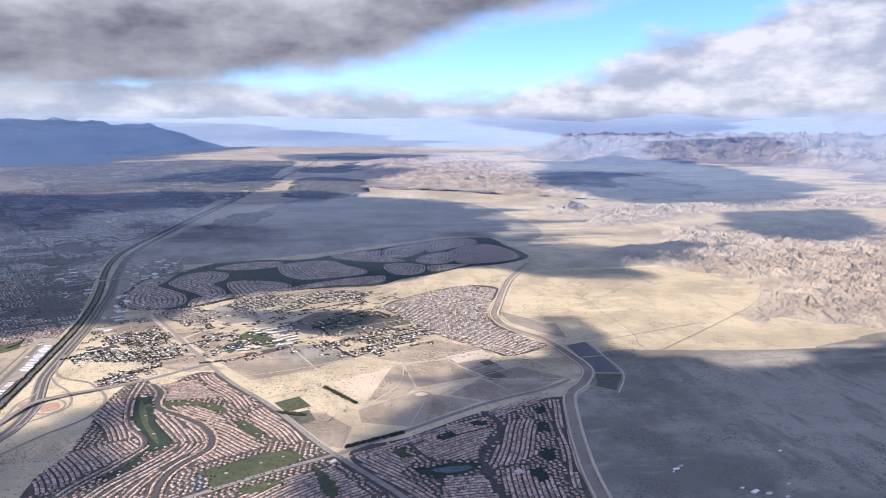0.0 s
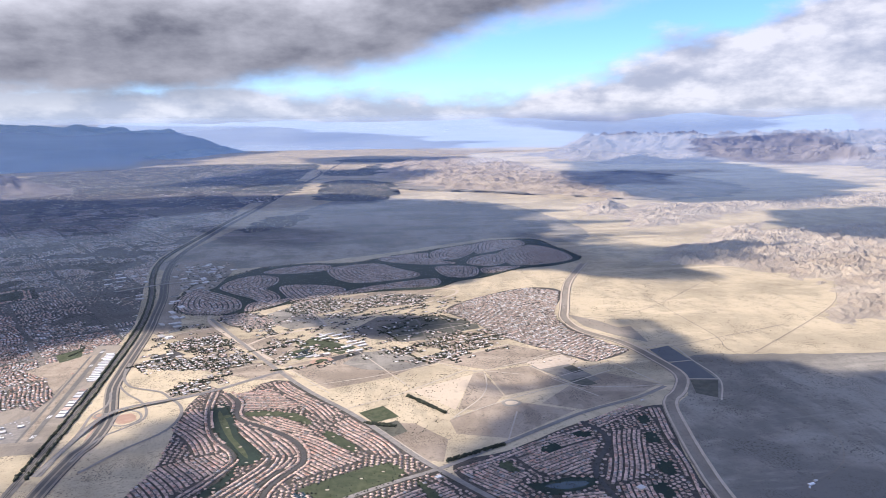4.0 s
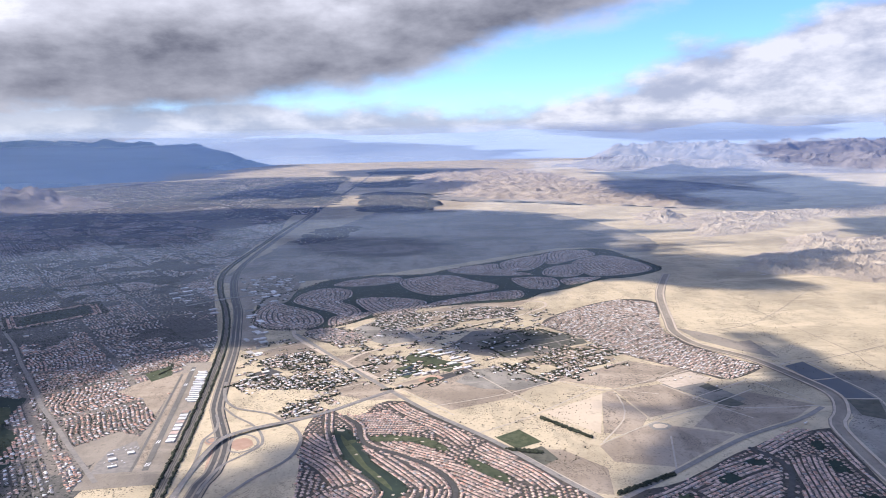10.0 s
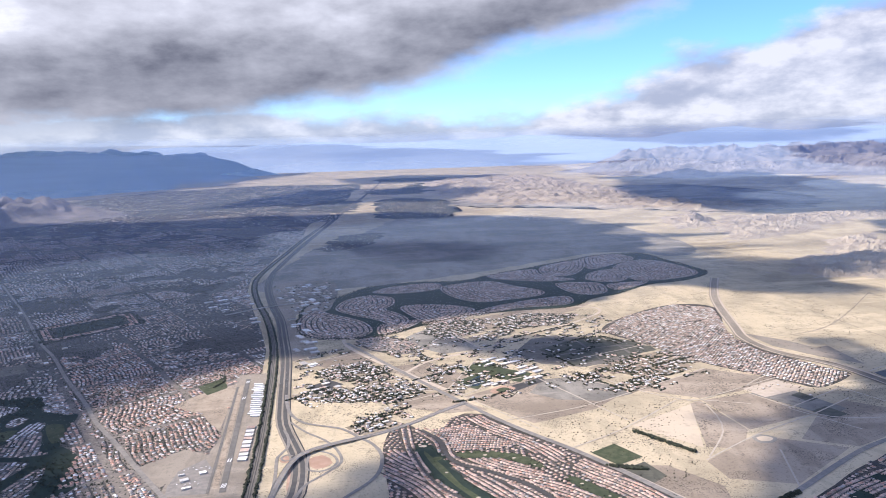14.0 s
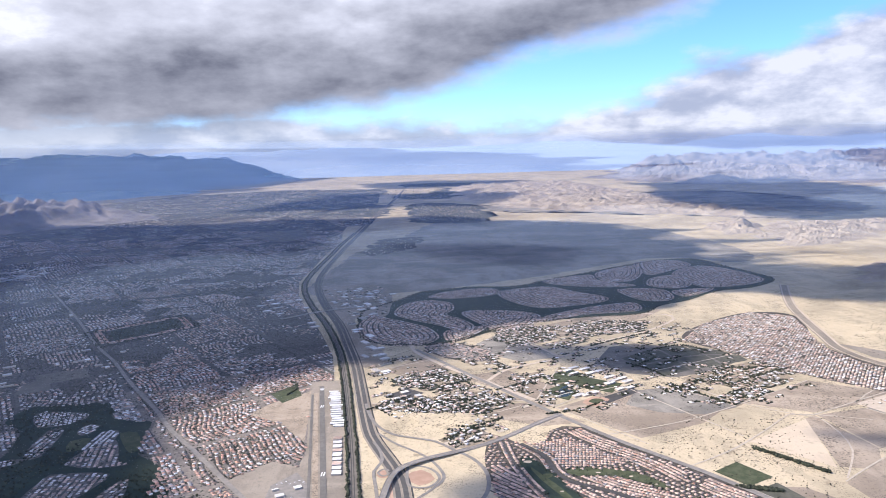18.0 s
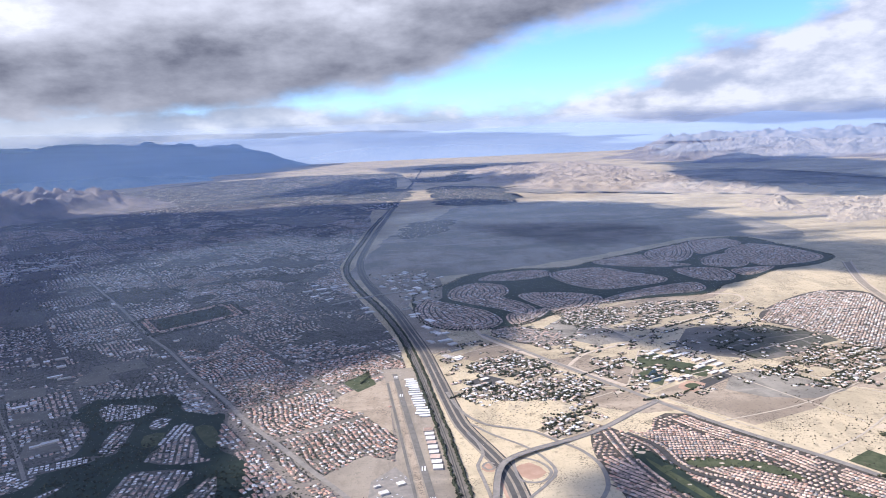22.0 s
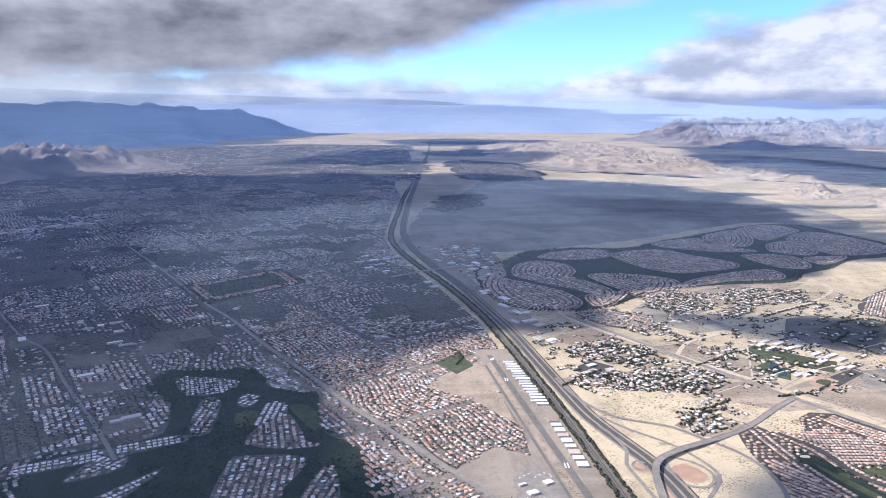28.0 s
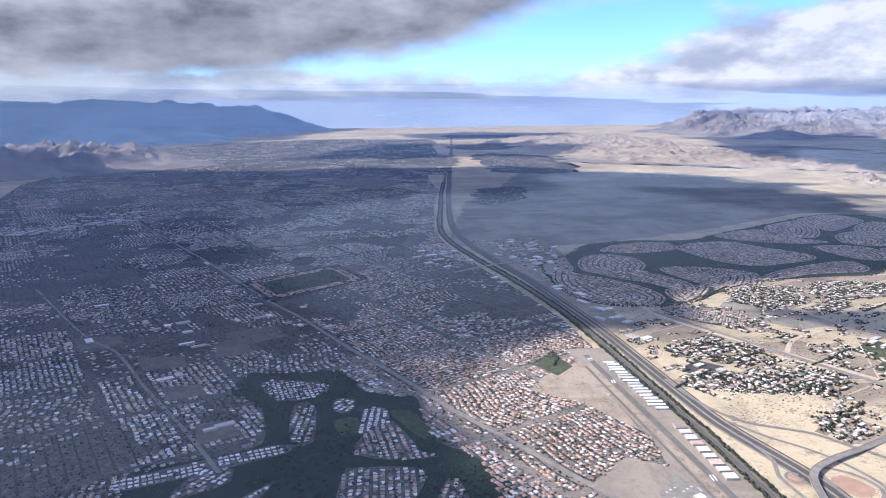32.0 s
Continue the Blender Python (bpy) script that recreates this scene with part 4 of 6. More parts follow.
land("water_pond", [(-47.8, 311), (-44, 312), (-41.5, 303.8), (-45, 299.4)], 0.12, WATER, "small golf pond", 0, True, "water")
land("water_pond", [(-53, 470), (-47, 477), (-47, 468), (-51, 461), (-55, 462)], 0.07, WATER, "dark blue pond in a green park", 0.4, True, "water")
land("lawn_park", [(-60, 470), (-48, 480), (-45, 468), (-52, 456), (-59, 464)], 0.045, GRASS, "green park round a pond", 1, False)
land("lawn_school", [(-56, 489), (-39, 503), (-33, 485), (-21, 474), (-30, 462), (-39, 470), (-44, 481), (-53, 481)], 0.045, GRASS, "green school playing fields", 1, False)
land("lawn_sport", [(-23, 378), (-12, 384), (-6, 371), (-17, 366)], 0.06, GRASS, "green sports field with pale paths", 0, False)
land("lawn_sport", [(-17, 363), (-7, 367), (-4, 355), (-12, 350)], 0.06, FIELD, "scrubby green field", 1, False)
land("ground_triangle", [(2, 400), (35, 417), (19, 374)], 0.04, PALE, "bare pale triangular field", 0.6, False)
land("ground_yard", [(66, 424), (84, 432), (95, 399), (83, 392)], 0.04, DUNE, "fenced utility yard", 0, False)
for poly, mat, told in (([(138, 438), (151, 443), (151, 417.5), (138, 416.5)], BASIN, "dark blue flooded basin"), ([(138, 415), (151, 416), (150, 389), (137.5, 392)], BASIN, "dark blue flooded basin"), ([(137, 390), (150, 387.5), (138, 366), (131, 373)], FIELD, "drained scrubby flood basin")):
    land("water_basin", poly, 0.06, mat, told, 0.6, False, "water")
for line in ([(136.5, 440), (152.5, 445), (152, 417), (151, 388), (138, 363)], [(137, 415.8), (152, 416.8)], [(136.5, 391), (151, 388.3)]):
    road("road_dike", curve(line, 4), 0.8, 0.09, DIRT, "pale dike road round the flood basins")
land("ground_brown", [(117, 520), (132, 500), (138, 483), (147, 485), (143, 451), (130, 467), (119, 491)], 0.03, AIRDIRT, "brown sand beside the channel", 3, False)
relief("ground_mounds", [(-136, 460), (-112, 458), (-88, 446), (-96, 431), (-112, 429), (-130, 436)], 1.5, 0.07, 1.0, SAND, "bare hummocky sand beside the freeway", 83, 9, "ground", base=-0.12)
land("ground_airfield", AIRPORT, 0.04, AIRDIRT, "grey-brown airfield soil", 1, False)

# ---- airfield ----
runway = tagged(ribbon("runway", [(-163.5, 497), (-155, 372)], 2.2, 0.145, RUNWAY), "grey asphalt runway with white markings", "runway", kind="structure")
tagged(ribbon("taxiway", [(-167, 485), (-160, 372)], 1.0, 0.14, RUNWAY), "narrow asphalt taxiway beside the runway", "taxiway", kind="structure")
ribbon("verge", [(-165.4, 487), (-158, 375)], 2.0, 0.13, SCRUB, runway)


def bar(x, y, w, l, z):
    """A painted bar beside the runway's middle line, which leans a little."""
    a = math.atan2(8.5, 125)
    c, s = math.cos(a), math.sin(a)
    v = [(x + px * c + py * s, y - px * s + py * c, z) for px, py in ((-w, -l), (w, -l), (w, l), (-w, l))]
    ob = new("marking", mesh_of("marking", v, [(0, 1, 2, 3)], [PAINT]))
    ob.parent = runway


for y in (492, 468, 398, 377):
    mx = -163.5 + (497 - y) * 8.5 / 125
    for off in ((-0.45, 0.45) if y in (468, 398) else (-0.7, -0.25, 0.25, 0.7)):
        bar(mx + off, y, 0.22 if y in (468, 398) else 0.12, 1.6, 0.15)

# ---- houses ----
ROADS = [(HWY, 5), (RAIL, 4.5), (ROAD_LEFT, 2.2), (ROAD_SIDE, 1.8), (ROAD_J, 2.2), (ROAD_K, 2.0), (ARC, 1.5), (BRIDGE, 2), (CANAL, 5)]
HOLES = [GOLF_W, AIRPORT, LOT, PARK, OVAL]


def tract_streets(name, streets, poly, width, z, mat, label, holes=(), lines=(), within=None):
    """All the streets of a tract, laid where the tract lies."""
    p = np.concatenate(streets)
    d = np.concatenate([np.gradient(line, axis=0) for line in streets])
    d /= np.hypot(d[:, 0], d[:, 1])[:, None] + 1e-9
    side = np.stack([-d[:, 1], d[:, 0]], 1) * width / 2
    last = np.cumsum([len(line) for line in streets]) - 1
    ok = inside(p[:, 0], p[:, 1], poly)
    if within:
        ok &= inside(p[:, 0], p[:, 1], within)
    q = p[ok]
    good = np.ones(len(q), bool)
    for h in holes:
        good &= ~inside(q[:, 0], q[:, 1], h)
    for h, r in lines:
        good &= near(q[:, 0], q[:, 1], h) > r
    ok[ok] = good
    join = ok[:-1] & ok[1:]
    join[last[:-1]] = False
    i = np.flatnonzero(join)
    if len(i):
        v = np.stack([p[i] + side[i], p[i] - side[i], p[i + 1] - side[i + 1], p[i + 1] + side[i + 1]], 1)
        v = np.concatenate([v, np.full((len(i), 4, 1), z)], 2)
        still = np.zeros((len(i), 3))
        tagged(scatter_mesh(name, v, still, [(0, 1, 2, 3)], [0], [mat]), label, "streets", kind="stuff")


def tract(name, poly, angle, roofs, label, pitch=4.6, lot=1.35, bend=0.0, wave=60, phase=0.0, holes=(), lines=(), fill=1.0, trees=0.5, street=True):
    s, streets = rows(poly, angle, pitch, lot, bend, wave, phase)
    s = clear_of(s, list(ROADS) + list(lines), holes)
    s = s[RNG.random(len(s)) < fill]
    s[:, 0:2] += RNG.normal(0, 0.06, (len(s), 2))
    if len(s):
        houses(name, s, roofs, label)
    if street:
        tract_streets("streets", streets, poly, 0.9, 0.06, ASPHALT, "narrow asphalt tract streets", holes, lines)
    if trees:
        xy = spread(poly, int(len(s) * trees * 2.2))
        for line, r in lines:
            xy = xy[near(xy[:, 0], xy[:, 1], line) > r * 0.8]
        if len(xy):
            blobs("trees", xy, 0.2, 0.45, LEAF, "small dark garden trees", "trees", 1.0)


PINKS = ((PINK, 0.78), (TILE, 0.14), (GREYROOF, 0.08))
G_MAIN = [(-83, 412.5), (-77, 400), (-76, 386), (-72.3, 378), (-62, 369), (-51.6, 357.3), (-45.8, 345), (-45.3, 334), (-50.4, 326), (-55.3, 318.6), (-58, 308), (-57.7, 296)]
G_WEST = [(-89.2, 415), (-88.8, 395.5), (-85.8, 376.5), (-81.3, 362), (-72.9, 348.5), (-70.8, 340.5), (-72.9, 335), (-79.7, 322.7), (-87.3, 311.5), (-92, 300)]
G_BENDS = [[(-76, 376), (-66, 357.6), (-57.3, 340), (-60, 333), (-68, 321), (-76.4, 309.7), (-82, 298)], [(-70.7, 374), (-60.8, 356.7), (-53.6, 339.5), (-57, 329), (-64, 318.5), (-70.6, 308.7), (-77, 296)], [(-64.5, 368), (-54, 351.4), (-49, 338.7), (-53.2, 329.3), (-60.3, 317.8), (-65.2, 306.3), (-68, 296)]]
H_MAIN = [(68.6, 351.8), (73.2, 340.8), (72.2, 330.3), (61.8, 314.6), (58.5, 306.3), (58.7, 296.4), (59.8, 281), (61, 265)]
road("street_main", curve(G_MAIN, 3), 1.6, 0.11, ASPHALT, "winding asphalt street of the golf tract")
road("street_main", curve(H_MAIN, 3), 2.0, 0.11, ASPHALT, "winding asphalt street of the walled tract")
road("street_main", curve(G_WEST, 3), 1.0, 0.105, ASPHALT, "narrow street along the fairway")
for line in G_BENDS:
    road("street_bend", curve(line, 3), 0.9, 0.10, ASPHALT, "narrow bent street between house rows")
taken = {}


def settle(s, holes=(), lines=(), gap=1.05):
    """Leaves out places on lawns, on streets or too near a house that stands already."""
    s = clear_of(s, list(ROADS) + list(lines), holes)
    keep = []
    for x, y, a in s.tolist():
        i, j = int(x // 2), int(y // 2)
        if all((x - p) ** 2 + (y - q) ** 2 > gap * gap for di in (-1, 0, 1) for dj in (-1, 0, 1) for p, q in taken.get((i + di, j + dj), ())):
            taken.setdefault((i, j), []).append((x, y))
            keep.append((x, y, a))
    return np.array(keep).reshape(-1, 3)


g_streets = [(curve(G_MAIN, 4), 1.35), (curve(G_WEST, 4), 1.1)] + [(curve(line, 4), 1.0) for line in G_BENDS]
spots_g = [settle(guide_rows(G_WEST, (-1.35, 1.35), 1.35), GREENS_G, g_streets), settle(guide_rows(G_MAIN, (-2.1, 2.1), 1.35), GREENS_G, g_streets)]
for line in G_BENDS:
    spots_g.append(settle(guide_rows(line, (-1.2, 1.2), 1.25), GREENS_G, g_streets))
for poly, ang in (
    ([(-101.4, 376), (-97.5, 395), (-92, 394), (-83.6, 367), (-75, 351), (-85.4, 347)], -61),
    ([(-99, 339), (-85, 345), (-74, 348.7), (-73, 337), (-88.4, 318), (-100, 305), (-104, 320)], -62),
    ([(-78.7, 411.7), (-63.4, 415), (-48.4, 390), (-55.8, 388.7), (-72.8, 390)], -16),
    ([(-64.3, 421), (-56.3, 423), (-32.3, 378.4), (-35.4, 370.4), (-48.4, 390)], -60),
    ([(-69.5, 382), (-56.8, 382.5), (-43.8, 365), (-41.3, 357.8), (-22.7, 332.4), (-48, 320.7), (-44.8, 343.8), (-52, 359.5), (-62.3, 371.4)], -45),
    ([(-33.4, 367.7), (-26.5, 375), (-6, 339), (-12.9, 331.7), (-28.6, 349)], -63),
    ([(-40, 286), (-15.4, 304), (3, 311), (16, 285), (0, 262), (-30, 270)], 34),
    ([(-100, 305), (-80, 300), (-56, 300), (-44, 296), (-40, 286), (-60, 270), (-95, 282)], 50),
):
    s, streets = rows(poly, ang, 3.75, 1.24, 1.2, 50, 0.6)
    spots_g.append(settle(s, GREENS_G, g_streets))
    tract_streets("streets", streets, poly, 0.65, 0.09, ASPHALT, "narrow asphalt tract streets", GREENS_G)
h_streets = [(curve(H_MAIN, 4), 1.6)]
for poly, ang in (
    ([(10, 320), (32.8, 330.5), (67.3, 346.7), (71, 341), (68, 334.8), (36.4, 326), (32.8, 324.7), (13.7, 315)], 25),
    ([(10.7, 317), (30, 323.6), (35.7, 312), (27, 301.6), (38, 280), (30, 275)], -55),
    ([(34, 327.7), (62, 339.4), (70, 332.8), (59.4, 315), (57.5, 307.4), (41.7, 309), (36.6, 317)], 23),
    ([(75, 338.4), (89.7, 342.5), (86, 324), (80.8, 307.8), (72.4, 302.3), (61, 299), (61.6, 307.5), (71.3, 322.5)], -113),
    ([(43, 295.8), (57.7, 295.7), (58.5, 284), (57.5, 270), (36, 270)], -3),
    ([(71.7, 352.5), (97, 365.7), (103, 362), (88.7, 354.5), (74.4, 345)], 27),
    ([(102.7, 361), (107, 360), (96, 311), (90, 280), (86, 280), (91, 308)], -102),
    ([(62, 297), (80, 300), (82, 270), (63, 270)], 80),
):
    s, streets = rows(poly, ang, 3.75, 1.24, 0.6, 50, 0.6)
    spots_g.append(settle(s, GREENS_H, h_streets))
    tract_streets("streets", streets, poly, 0.65, 0.09, ASPHALT, "narrow asphalt tract streets", GREENS_H)
for poly, ang, greens, streets in (([p for p in TRACT_G if p[0] < -60] + [(-60, 300)], -61, GREENS_G, g_streets), (TRACT_G, 30, GREENS_G, g_streets), (TRACT_H, 24, GREENS_H, h_streets)):
    spots_g.append(settle(rows(poly, ang, 3.75, 1.24, 1.0, 50, 0.6)[0], greens, streets, 1.72))
spots_g = np.concatenate(spots_g)
by_near = np.argsort(np.hypot(spots_g[:, 0] + 10, spots_g[:, 1] - 240))
NEAR_HOUSES = spots_g[by_near[:300]]
houses("houses", spots_g[by_near[300:]], PINKS, "rows of pink-tiled tract houses")
for poly in (TRACT_G, TRACT_H):
    xy = spread(poly, 4200)
    xy = xy[near(xy[:, 0], xy[:, 1], curve(G_MAIN, 6)) > 1.0]
    blobs("trees", xy, 0.12, 0.3, LEAF, "small dark garden trees", "trees", 1.0)
tract("houses", TRACT_D, -40, ((PINK, 0.56), (GREYROOF, 0.12), (WHITEROOF, 0.32)), "dense rows of pale-roofed tract houses", 4.9, 1.5, 3, 80, 0.0, (), (), 0.95, 0.4)
tract("houses", TRACT_C, -30, ((PINK, 0.4), (GREYROOF, 0.6)), "rows of tract houses in shade", 4.2, 1.3, 0, 80, 0.0, (), (), 0.9, 0.4)


def ring_spots(poly, first=0.95, pitch=3.7, lot=1.3):
    """House places and streets that follow a cluster's outline inwards."""
    around = curve(poly, 1.0, True)
    around.append(around[0])
    turn = 1 if sum(a[0] * b[1] - a[1] * b[0] for a, b in zip(around, around[1:])) > 0 else -1
    spots, streets = [], []
    for k in range(9):
        for off, kind in ((first + k * pitch, 1), (first + 1.15 + k * pitch, 0), (first + 2.3 + k * pitch, 1)):
            q = np.array(beside(around, turn * off))
            d = np.gradient(q, axis=0)
            ok = depth_in(q[:, 0], q[:, 1], around[:-1]) > off * 0.93
            if kind:
                run = np.concatenate([[0], np.cumsum(np.hypot(*np.diff(q, axis=0).T))])
                ok &= np.concatenate([[True], np.diff(np.floor(run / lot)) > 0])
                spots.append(np.stack([q[:, 0], q[:, 1], np.arctan2(d[:, 1], d[:, 0])], 1)[ok])
            else:
                streets.append(np.where(ok[:, None], q, np.nan))
    return np.concatenate(spots), streets


for poly in ISLES:
    s, streets = ring_spots(poly)
    s = settle(s, (), (), 1.12)
    houses("houses", s, ((PINK, 0.72), (WHITEROOF, 0.1), (GREYROOF, 0.18)), "winding rows of retirement houses between fairways", 1.05)
    for line in streets:
        good = np.flatnonzero(~np.isnan(line[:, 0]))
        for run in np.split(good, np.flatnonzero(np.diff(good) > 1) + 1):
            if len(run) > 4:
                ob = ribbon("street_ring", line[run], 0.7, 0.075, ASPHALT)
                tagged(ob, "narrow asphalt street of the retirement tract", "road", kind="structure")
    blobs("trees", spread(poly, 160), 0.2, 0.42, LEAF, "small dark garden trees", "trees", 1.0)
edge = np.array(curve(SUNCITY, 0.8, True))
blobs("trees", edge + RNG.normal(0, 0.7, edge.shape), 0.3, 0.7, LEAF, "dark trees along the wall of the retirement tract", "trees", 1.1)
# paler copy of the suburb's yards, laid where the sun falls between cloud shadows
LITYARD = town_material("sunlit copy of yards and lanes", (0.20, 0.175, 0.15), (0.035, 0.04, 0.028), (0.42, 0.36, 0.30), 0.8)
land("ground_lit_yards", [(-168, 404), (-164, 430), (-160, 505), (-205, 527), (-262, 505), (-250, 472), (-232, 462), (-228, 432), (-214, 415), (-210, 380), (-178, 372)], 0.024, LITYARD, "yards and lanes of a dense neighbourhood, painted paler for sun", 5, False)
PARCELS = (ESTATE, SCRUB, DIRT, AIRDIRT, FIELD)
BLOCKS = [
    ([(-125, 498), (-116, 510), (-96, 500), (-91, 482), (-104, 481), (-122, 488)], 0.9, 1.5),
    ([(-140, 462), (-124, 474), (-106, 464), (-104, 456), (-117, 451), (-132, 455)], 0.9, 0.9),
    ([(-115, 465), (-99, 474), (-81, 468), (-79, 457), (-91, 449), (-105, 447), (-113, 454)], 1.0, 1.0),
    ([(-104, 449), (-92, 453), (-86, 444), (-96, 432), (-102, 436)], 0.7, 0.8),
    ([(-111, 424), (-99, 431), (-91, 419), (-103, 412), (-108, 415)], 1.0, 1.0),
    ([(-74, 472), (-68, 477), (-66, 467), (-74, 463)], 0.5, 1.8),
    ([(-68, 456), (-59, 459), (-63, 450), (-69, 449)], 0.7, 1.6),
    ([(-68, 492), (-55, 497), (-59, 484), (-68, 483)], 1.0, 0.7),
    ([(-59, 591), (-42, 597), (-29, 582), (-33, 562), (-55, 552), (-62, 572)], 1.0, 1.8),
    ([(-37, 550), (-14, 567), (-16, 550), (-37, 539)], 0.8, 1.0),
    ([(-24, 587), (9, 597), (34, 589), (20, 568), (-11, 566)], 0.8, 1.1),
    ([(0, 467), (13, 470), (8, 457), (-2, 458)], 0.8, 1.3),
    ([(15, 473), (33, 485), (53, 493), (60, 481), (54, 464), (32, 459), (23, 465)], 0.8, 1.0),
    ([(6, 443), (22, 452), (38, 455), (35, 447), (17, 437)], 0.8, 1.7),
]
BLOCKS.append(([(-134, 474), (-136, 515), (-105, 535), (-62, 572), (0, 590), (38, 566), (48, 505), (56, 470), (18, 444), (-20, 458), (-60, 446), (-88, 436)], -0.45, 0.9))
for est, lived, green in BLOCKS:
    q = np.array(est, float)
    q = q.mean(0) + (q - q.mean(0)) * 1.2
    est = [tuple(p) for p in q]
    mid = q.mean(0)
    if lived > 0:
        land("ground_estate", est, 0.028, ESTATE, "sandy country lots with yards and trees", 16, False)
    c, sn = math.cos(radians(28)), math.sin(radians(28))
    reach = float(np.hypot(*(q - mid).T).max()) + 6
    lots, kept, growth = {}, [], []
    for u in np.arange(-reach, reach, 5.0):
        for v in np.arange(-reach, reach, 3.8):
            x, y = mid[0] + (u + 2.5) * c - (v + 1.9) * sn, mid[1] + (u + 2.5) * sn + (v + 1.9) * c
            here = np.array([x]), np.array([y])
            if not inside(*here, est)[0] or any(near(*here, line)[0] < d + 1.5 for line, d in ROADS) or any(inside(*here, h)[0] for h in (TRACT_G, TRACT_D, SUNCITY)):
                continue
            if RNG.random() > 0.5 + 0.5 * lived:
                continue
            lots.setdefault(PARCELS[int(RNG.choice(len(PARCELS), p=[0.26, 0.2, 0.18, 0.22, 0.14]))], []).append((x, y, radians(28)))
            for k in range(int(RNG.integers(1, 6 if lived > 0.7 else 4))):
                a, b = RNG.uniform(-1.9, 1.9), RNG.uniform(-1.3, 1.3)
                kept.append((x + a * c - b * sn, y + a * sn + b * c, radians(28) + float(RNG.choice([0, np.pi / 2]))))
            for side in RNG.permutation(4)[: int(RNG.choice([0, 1, 2, 3], p=[0.45, 0.35, 0.15, 0.05]) * min(1.0, green + 0.1))]:
                f = np.arange(-3.0, RNG.uniform(-1, 3.0), 0.42)
                a, b = ((f * 0.8, f * 0 + 1.8), (f * 0.8, f * 0 - 1.8), (f * 0 + 2.4, f * 0.6), (f * 0 - 2.4, f * 0.6))[side]
                a, b = a + RNG.normal(0, 0.15, len(f)), b + RNG.normal(0, 0.15, len(f))
                growth.append(np.stack([x + a * c - b * sn, y + a * sn + b * c], 1))
            a = RNG.uniform(-2.3, 2.3, (int(9 * green), 2)) * (1, 0.7)
            growth.append(np.stack([x + a[:, 0] * c - a[:, 1] * sn, y + a[:, 0] * sn + a[:, 1] * c], 1))
    for mat, at in lots.items():
        n = len(at)
        l, w = RNG.uniform(2.1, 2.45, n), RNG.uniform(1.55, 1.85, n)
        flat = np.stack([np.stack([a * l, b * w, np.full(n, 0.05)], 1) for a, b in ((-1, -1), (1, -1), (1, 1), (-1, 1))], 1)
        tagged(scatter_mesh("parcels", flat, np.array(at), [(0, 1, 2, 3)], [0], [mat]), "fenced country parcels of bare soil, yard and grass", "parcels", kind="stuff")
    if kept:
        houses("houses", np.array(kept), ((PINK, 0.34), (GREYROOF, 0.24), (WHITEROOF, 0.42)), "country houses and sheds among trees", 1.2, 0.055)
    h = np.concatenate(growth)
    h = clear_of(h[:, [0, 1, 1]], ROADS)[:, :2]
    blobs("trees", h, 0.16, 0.55, LEAF, "dark trees and hedges round country lots", "trees", 1.15)
HEDGES = [[(-112, 481), (-95, 491), (-91, 481)], [(-141, 460), (-127, 471), (-122, 474)], [(-117, 451), (-105, 451), (-95, 454), (-79, 457)], [(-110, 421), (-101, 429), (-94, 432)], [(-81, 476), (-71, 481), (-56, 491)], [(-8, 505), (-2, 497), (3, 481)], [(-7, 498), (11, 512)], [(16, 527), (34, 532), (43, 520)], [(7, 455), (11, 446), (16, 437)], [(-66, 441), (-51, 444), (-42, 449)], [(-108, 435), (-98, 433), (-85, 440)], [(-15, 541), (16, 558), (27, 562)], [(-97, 564), (-74, 581), (-56, 596)], [(26, 462), (48, 474), (68, 482)], [(2, 576), (21, 585)], [(-179, 507), (-175, 498), (-179, 487)]]
for line in HEDGES:
    p = np.array(curve(line, 0.3))
    p = p[RNG.random(len(p)) < 0.75]
    blobs("trees", p + RNG.normal(0, 0.35, p.shape), 0.25, 0.65, LEAF, "dark hedgerow trees between country lots", "trees", 1.2)
# dark planted parcels with hedges between them
land("field_fallow", [(-24, 508), (-6, 536), (10, 541), (48, 516), (55, 502), (32, 484), (6, 478), (-12, 488)], 0.032, LOTSOIL, "dark fallow farm ground", 3.0, False, "field")
for poly in ([(-7, 514), (18, 530), (19, 510), (-3, 500)], [(19, 531), (34, 532), (38, 513), (21, 510)], [(35, 531), (47, 521), (55, 508), (39, 513)], [(20, 509), (38, 511), (38, 493), (20, 488)], [(39, 511), (55, 507), (55, 498), (40, 493)], [(-2, 499), (19, 508), (19, 488), (2, 481)]):
    land("field_planted", poly, 0.045, FIELD, "dark planted field parcel", 0.8, False, "field")
land("field_grey", [(-18, 463), (-3, 465), (8, 453), (16, 435), (-2, 429), (-19, 435), (-29, 446)], 0.03, DUNE, "grey scrub parcel", 2.0, False, "field")
land("field_grey", [(-56, 586), (-41, 537), (-40, 523), (-60, 518), (-73, 534), (-79, 559)], 0.03, DUNE, "grey scrub parcel", 3.0, False, "field")

